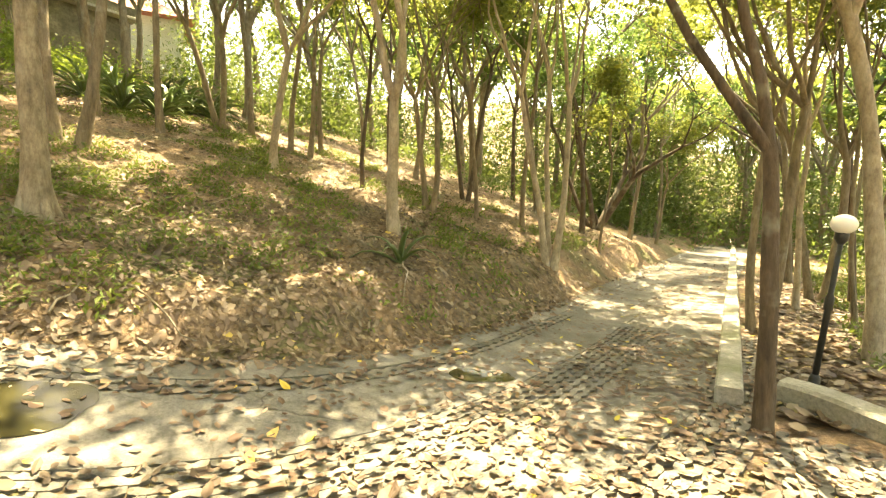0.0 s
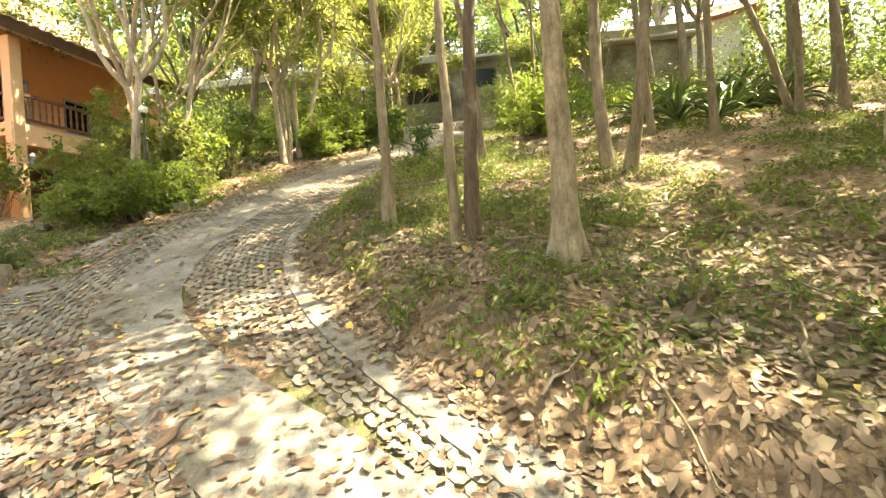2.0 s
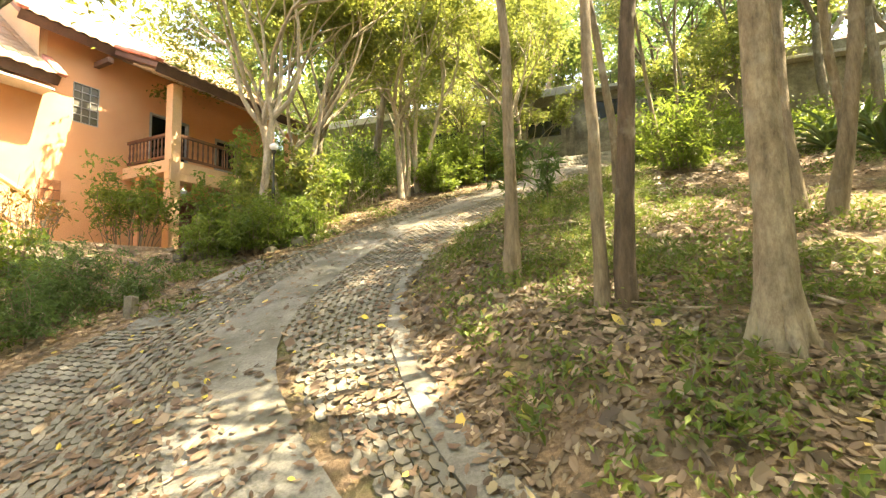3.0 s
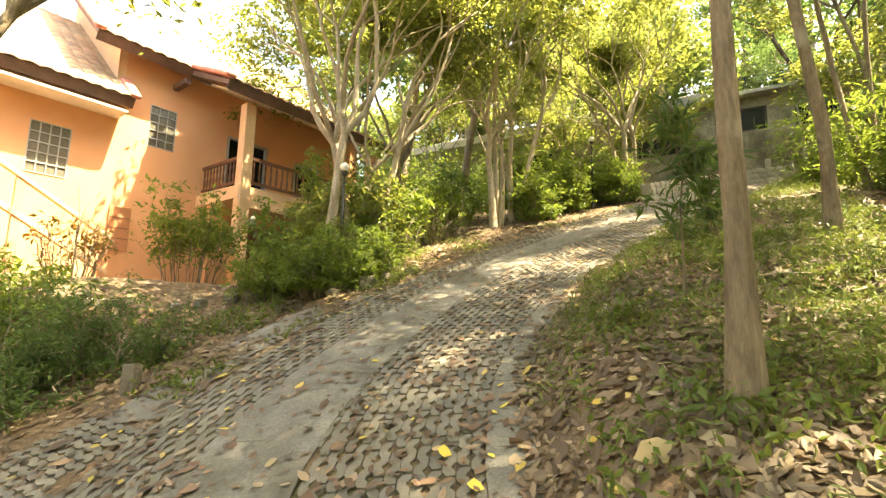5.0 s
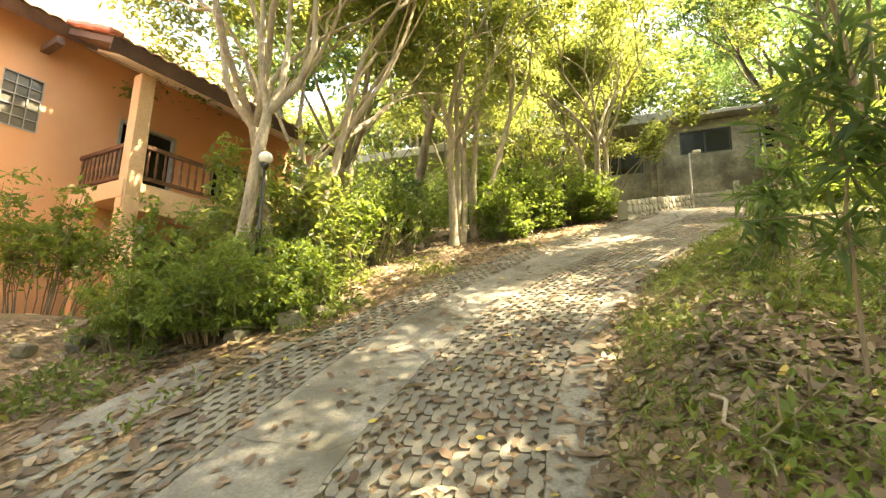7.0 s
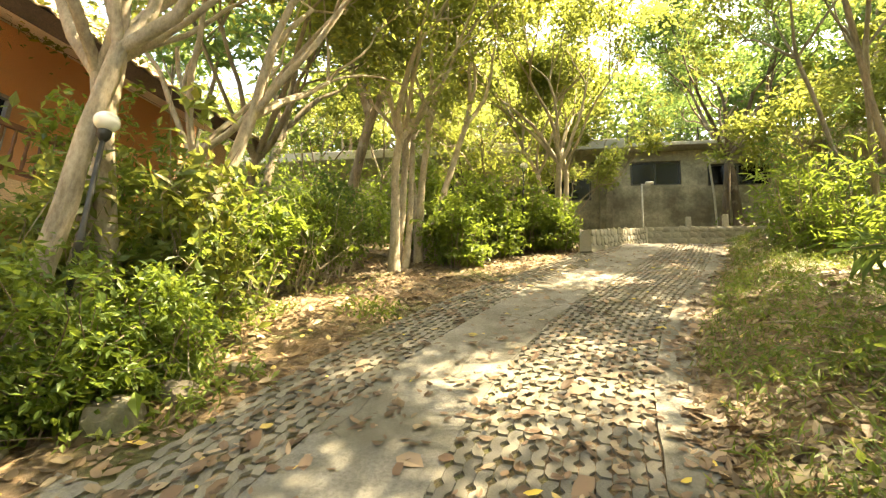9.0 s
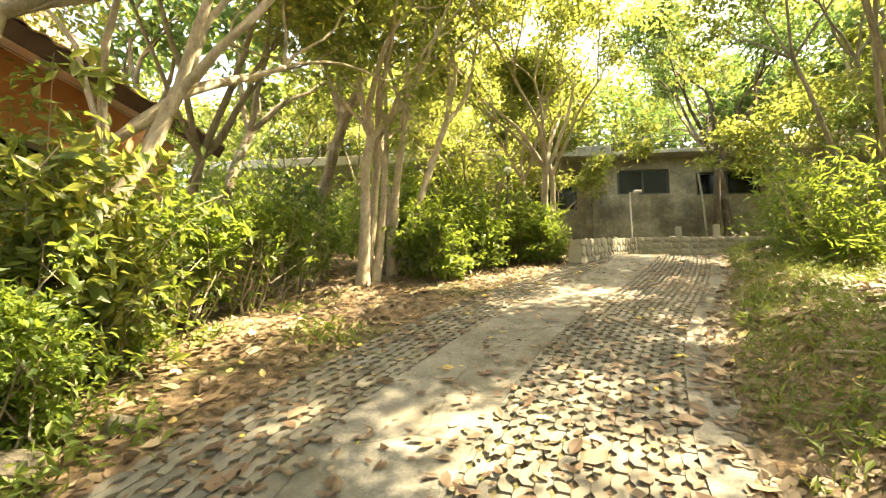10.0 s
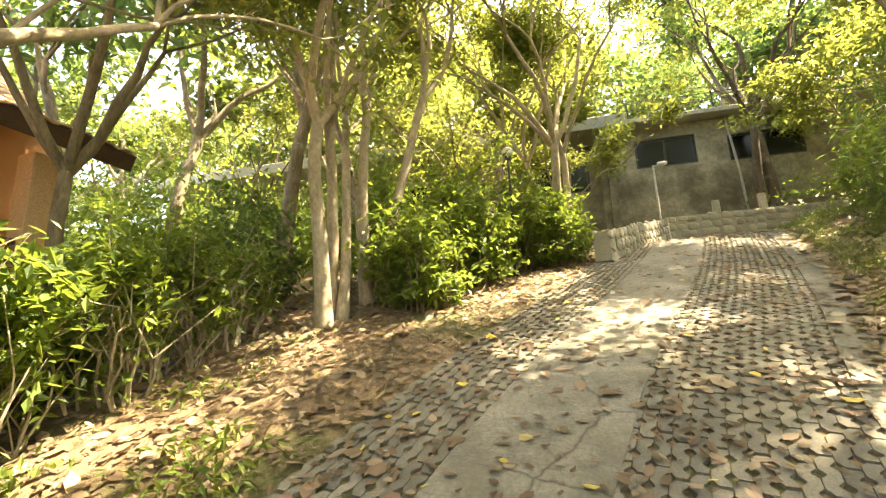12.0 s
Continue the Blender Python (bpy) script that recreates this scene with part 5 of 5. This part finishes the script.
tagged(fast("leaf_litter", *litter(P2, 0.066, 0.008, 2, 0.34), M_LITTER), "thick layer of dry brown leaves on the bank", "fallen leaves", kind="stuff")
P3, _ = strewn(50000, -25, -5, -9, 1, lambda X, Y, D: (D > 3.15) & (D < 7.5) & ~paved(X, Y, D) & (lrng.random(len(X)) < 0.75))
tagged(fast("leaf_litter", *litter(P3, 0.085, 0.01, 3, 0.26), M_LITTER), "dry brown leaves under the shrubs", "fallen leaves", kind="stuff")
P4, _ = strewn(26000, 0.1, 5, 4.6, 16, lambda X, Y, D: (X > 0.15) & (lrng.random(len(X)) < 0.7))
tagged(fast("leaf_litter", *litter(P4, 0.12, 0.02, 4), M_LITTER), "dry brown leaves below the kerb", "fallen leaves", kind="stuff")
P5, _ = strewn(22000, -26, -15, -1, 9, lambda X, Y, D: (D < 0.1) & (lrng.random(len(X)) < 0.5))
tagged(fast("leaf_litter", *litter(P5, 0.14, 0.02, 5), M_LITTER), "dry brown leaves on the upper slope", "fallen leaves", kind="stuff")


def herbs(name, P, blades, size, seed, wide, leaf_m, label):
    rng = np.random.default_rng(seed)
    C = np.repeat(P, blades, axis=0) + rng.normal(0, 1, (len(P) * blades, 3)) * np.array([size * 0.8, size * 0.8, 0])
    C[:, 2] += np.abs(rng.normal(0, size * 0.8, len(C))) + 0.01
    V, F = leaf_quads(C, size, rng, 0.9, wide)
    tagged(fast(name, V, F, leaf_m), label, "undergrowth", kind="stuff")


Q1, _ = strewn(46000, -20, -3, -2.2, 14, lambda X, Y, D: (D < -0.25) & patchy(X, Y, 0.55, 0.05) & patchy(X, Y, 2.3, -0.1) & (lrng.random(len(X)) < 0.4))
herbs("ground_herbs", Q1, 8, 0.085, 31, 0.4, M_HERB, "low green herbs growing through the leaves")
Q2, _ = strewn(46000, -25, -7, -2.2, 7, lambda X, Y, D: (D < -0.1) & (D > -3.2) & (X < -7.3) & patchy(X, Y, 0.7, -0.2) & (lrng.random(len(X)) < 0.4))
herbs("grass", Q2, 9, 0.1, 32, 0.12, M_HERB, "grass tufts along the upper edge of the driveway")
Q3, _ = strewn(9000, -16, -5, -9, -3, lambda X, Y, D: (D > 3.3) & (D < 6.5) & ~paved(X, Y, D) & patchy(X, Y, 0.8, 0.1) & (lrng.random(len(X)) < 0.35))
herbs("ground_herbs", Q3, 8, 0.1, 33, 0.35, M_HERB, "low green herbs beside the driveway")
Q4, _ = strewn(8000, 1.3, 7, 6.5, 20, lambda X, Y, D: patchy(X, Y, 0.5, -0.1) & (lrng.random(len(X)) < 0.5))
herbs("ground_herbs", Q4, 8, 0.11, 34, 0.35, M_HERB, "low bright herbs below the kerb")
Q5, _ = strewn(9000, -13, -5, -2.2, 4, lambda X, Y, D: (D < -0.3) & patchy(X, Y, 1.7, -0.12) & (lrng.random(len(X)) < 0.3))
herbs("ground_herbs", Q5, 7, 0.075, 35, 0.42, M_HERB, "scattered green seedlings on the bank")
P7, _ = strewn(7000, -12.5, -6, -2.2, 1.5, lambda X, Y, D: (D < 0.1) & (lrng.random(len(X)) < 0.8))
tagged(fast("leaf_litter", *litter(P7, 0.085, 0.012, 7, 0.34), M_LITTER), "curled dry brown leaves at the foot of the bank", "fallen leaves", kind="stuff")

# ---- fallen twigs ----
trng = random.Random(15)
for k in range(34):
    x, y = trng.uniform(-9.5, -3.4), trng.uniform(-0.5, 8.0)
    if k > 22:
        x, y = trng.uniform(-16, -9), trng.uniform(-1.6, 1.5)
    if float(side(np.array([x]), np.array([y]))[0]) > -0.2:
        continue
    a, n, L = trng.uniform(0, 6.28), 6, trng.uniform(0.35, 1.1)
    pts = []
    for i in range(n):
        q = L * i / (n - 1)
        px, py = q * math.cos(a) + trng.uniform(-0.04, 0.04), q * math.sin(a) + trng.uniform(-0.04, 0.04)
        pts.append((px, py, land_at(x + px, y + py) - land_at(x, y) + 0.05 + trng.uniform(0, 0.04)))
    tw = fast("fallen_twig", *tube(pts, np.linspace(0.014, 0.005, n), 5), M_BARK_PALE if k % 2 else M_BARK, smooth=True)
    tw.location = (x, y, land_at(x, y))
    tagged(tw, "dry fallen twig lying on the leaf litter", "twig", "fallen twigs")

# ---- puddles ----
def puddle(x, y, rx, ry, turn, seed):
    bm = bmesh.new()
    c = bm.verts.new((x, y, land_at(x, y) + 0.02))
    ring = []
    for k in range(36):
        a = 2 * math.pi * k / 36
        q = 1 + 0.28 * noise.noise(Vector((math.cos(a) * 1.5, math.sin(a) * 1.5, seed)))
        px, py = rx * q * math.cos(a), ry * q * math.sin(a)
        ct, sn = math.cos(turn), math.sin(turn)
        wx, wy = x + px * ct - py * sn, y + px * sn + py * ct
        ring.append(bm.verts.new((wx, wy, land_at(wx, wy) + 0.016)))
    for k in range(36):
        bm.faces.new((c, ring[k], ring[(k + 1) % 36]))
    tagged(part("puddle", bm, M_WATER), "shallow murky green puddle on the concrete", "puddle", "puddles")


puddle(-3.9, 0.87, 0.52, 0.27, 1.27, 3.0)
puddle(-2.19, 4.02, 0.36, 0.17, 0.62, 8.0)

# ---- paving blocks ----
CELL, COLUMN = 0.158, 0.088


def block_arrays():
    """A zigzag block: notches along both edges meet those of its neighbours in open diamonds."""
    left, right, g = [], [], 0.003
    for k in range(3):
        y = (k - 1) * CELL
        if k:
            left += [(g, y - 0.042)]
        left += [(0.03, y - 0.007), (0.03, y + 0.007)]
        if k < 2:
            left += [(g, y + 0.042)]
    left = left[1:-1]
    for k in range(2):
        y = (k - 0.5) * CELL
        right += [(COLUMN - g, y - 0.042), (COLUMN - 0.03, y - 0.007), (COLUMN - 0.03, y + 0.007), (COLUMN - g, y + 0.042)]
    left = [(left[0][0], -CELL + 0.002)] + left[1:-1] + [(left[-1][0], CELL - 0.002)]
    right = [(COLUMN - g, -CELL + 0.002)] + right + [(COLUMN - g, CELL - 0.002)]
    loop = left + right[::-1]
    n = len(loop)
    V = [(x, y, 0.0) for x, y in loop] + [(x, y, -0.05) for x, y in loop]
    F = []
    for k in range(n):
        q = (k + 1) % n
        F += [(n + k, k, q), (n + k, q, n + q)]
    # the top face, strip by strip from edge to edge
    a, b = list(range(len(left))), [n - 1 - k for k in range(len(right))]
    i = j = 0
    while i < len(a) - 1 or j < len(b) - 1:
        if j == len(b) - 1 or (i < len(a) - 1 and V[a[i + 1]][1] <= V[b[j + 1]][1]):
            F.append((a[i], b[j], a[i + 1]))
            i += 1
        else:
            F.append((a[i], b[j], b[j + 1]))
            j += 1
    return np.array(V) - [COLUMN / 2, 0, 0], np.array(F)


BV, BF = block_arrays()
block_me = bpy.data.meshes.new("paving_block")
block_me.from_pydata(BV.tolist(), [], BF.tolist())
block_me.materials.append(M_PAVER)
brng = random.Random(4)
places = []


def lane_blocks():
    T = np.gradient(EDGE, axis=0)
    T /= np.linalg.norm(T, axis=1)[:, None]
    N = np.stack([-T[:, 1], T[:, 0]], axis=1)
    s = np.concatenate([[0], np.cumsum(np.linalg.norm(np.diff(EDGE, axis=0), axis=1))])
    for c in range(33):
        o = 0.315 + COLUMN * (c + 0.5)
        Q = EDGE + N * o
        t = np.arange(40 + (c % 2) * CELL / 2, s[-1] - 2.5, 2 * CELL)
        P = np.stack([np.interp(t, s, Q[:, 0]), np.interp(t, s, Q[:, 1])], axis=1)
        D = np.gradient(P, axis=0)
        L = np.linalg.norm(D, axis=1)
        for (x, y), (dx, dy), ln in zip(P, D, L):
            a0, a1 = strip_bounds(x)
            if y > 7.6 or x < -23.5 or a0 + 0.03 < o < a1 - 0.03:
                continue
            places.append((x, y, math.atan2(dy, dx) - math.pi / 2, -12.4 < x < -9.6, ln / (2 * CELL)))


lane_blocks()
for c in range(-82, 10):
    gy = np.arange(-17, 14) * 2 * CELL + (c % 2) * CELL / 2
    gx = np.full(len(gy), c * COLUMN)
    for x, y, d in zip(gx, gy, side(gx, gy)):
        if d > 3.27 and y < 4.2 and not (abs(x + 1.25 - 0.28 * max(0, y - 2.2)) < 0.4 and y > -1.0):
            places.append((x, y, 0.0, False, 1.0))
PX, PY = np.array([p[0] for p in places]), np.array([p[1] for p in places])
e = 0.1
PZ = land(PX, PY)
SX, SY = (land(PX + e, PY) - PZ) / e, (land(PX, PY + e) - PZ) / e
joined, single = [], 0
for (x, y, ang, near, ln), zc, sx, sy in zip(places, PZ, SX, SY):
    up = Vector((-sx, -sy, 1)).normalized()
    fw = Vector((math.cos(ang), math.sin(ang), 0))
    fw = (fw - up * fw.dot(up)).normalized()
    m = Matrix((fw, up.cross(fw), up)).transposed().to_4x4()
    m.translation = (x, y, zc + 0.002 + brng.uniform(-0.003, 0.003))
    m = m @ pose(0, 0, 0, brng.uniform(-0.5, 0.5), brng.uniform(-1.4, 1.4), brng.uniform(-0.5, 0.5)) @ Matrix.Diagonal((1, ln, 1, 1))
    if near and single < 298:
        single += 1
        ob = new("paving_block", block_me)
        ob.parent = road
        ob.matrix_basis = m
    else:
        joined.append(BV @ np.array(m.to_3x3()).T + np.array(m.translation))
k = np.arange(len(joined))[:, None, None] * len(BV)
field = fast("paving_blocks", np.concatenate(joined), (BF[None] + k).reshape(-1, 3), M_PAVER_J, road)
tagged(field, "grey perforated paving blocks", kind="stuff")


def slab_path(points, width, name):
    P = np.array(rounded(points, 3))
    T = np.gradient(P, axis=0)
    T /= np.linalg.norm(T, axis=1)[:, None]
    N = np.stack([-T[:, 1], T[:, 0]], axis=1)
    rows = [P + N * width * q for q in (-0.5, -0.25, 0, 0.25, 0.5)]
    rows = [np.column_stack([r, land(r[:, 0], r[:, 1]) + 0.004]) for r in rows]
    rows = [rows[0] - [0, 0, 0.08]] + rows + [rows[-1] - [0, 0, 0.08]]
    V = np.stack(rows)
    a, n = V.shape[:2]
    I, J = np.meshgrid(np.arange(a - 1), np.arange(n - 1), indexing="ij")
    F = np.stack([I * n + J, I * n + J + 1, (I + 1) * n + J + 1, (I + 1) * n + J], axis=-1).reshape(-1, 4)
    return tagged(fast(name, V.reshape(-1, 3), F, M_CONC), "smooth grey concrete wheel strip curving across the paving", "road", kind="structure")


slab_path([(-11.0, -5.55), (-9.8, -5.65), (-8.4, -5.5), (-7.3, -4.95)], 0.7, "road_apron")
slab_path([(-1.3, -1.0), (-1.3, 1.0), (-1.25, 2.4), (-0.8, 3.8), (-0.62, 5.2), (-0.65, 8.0)], 0.75, "road_strip")
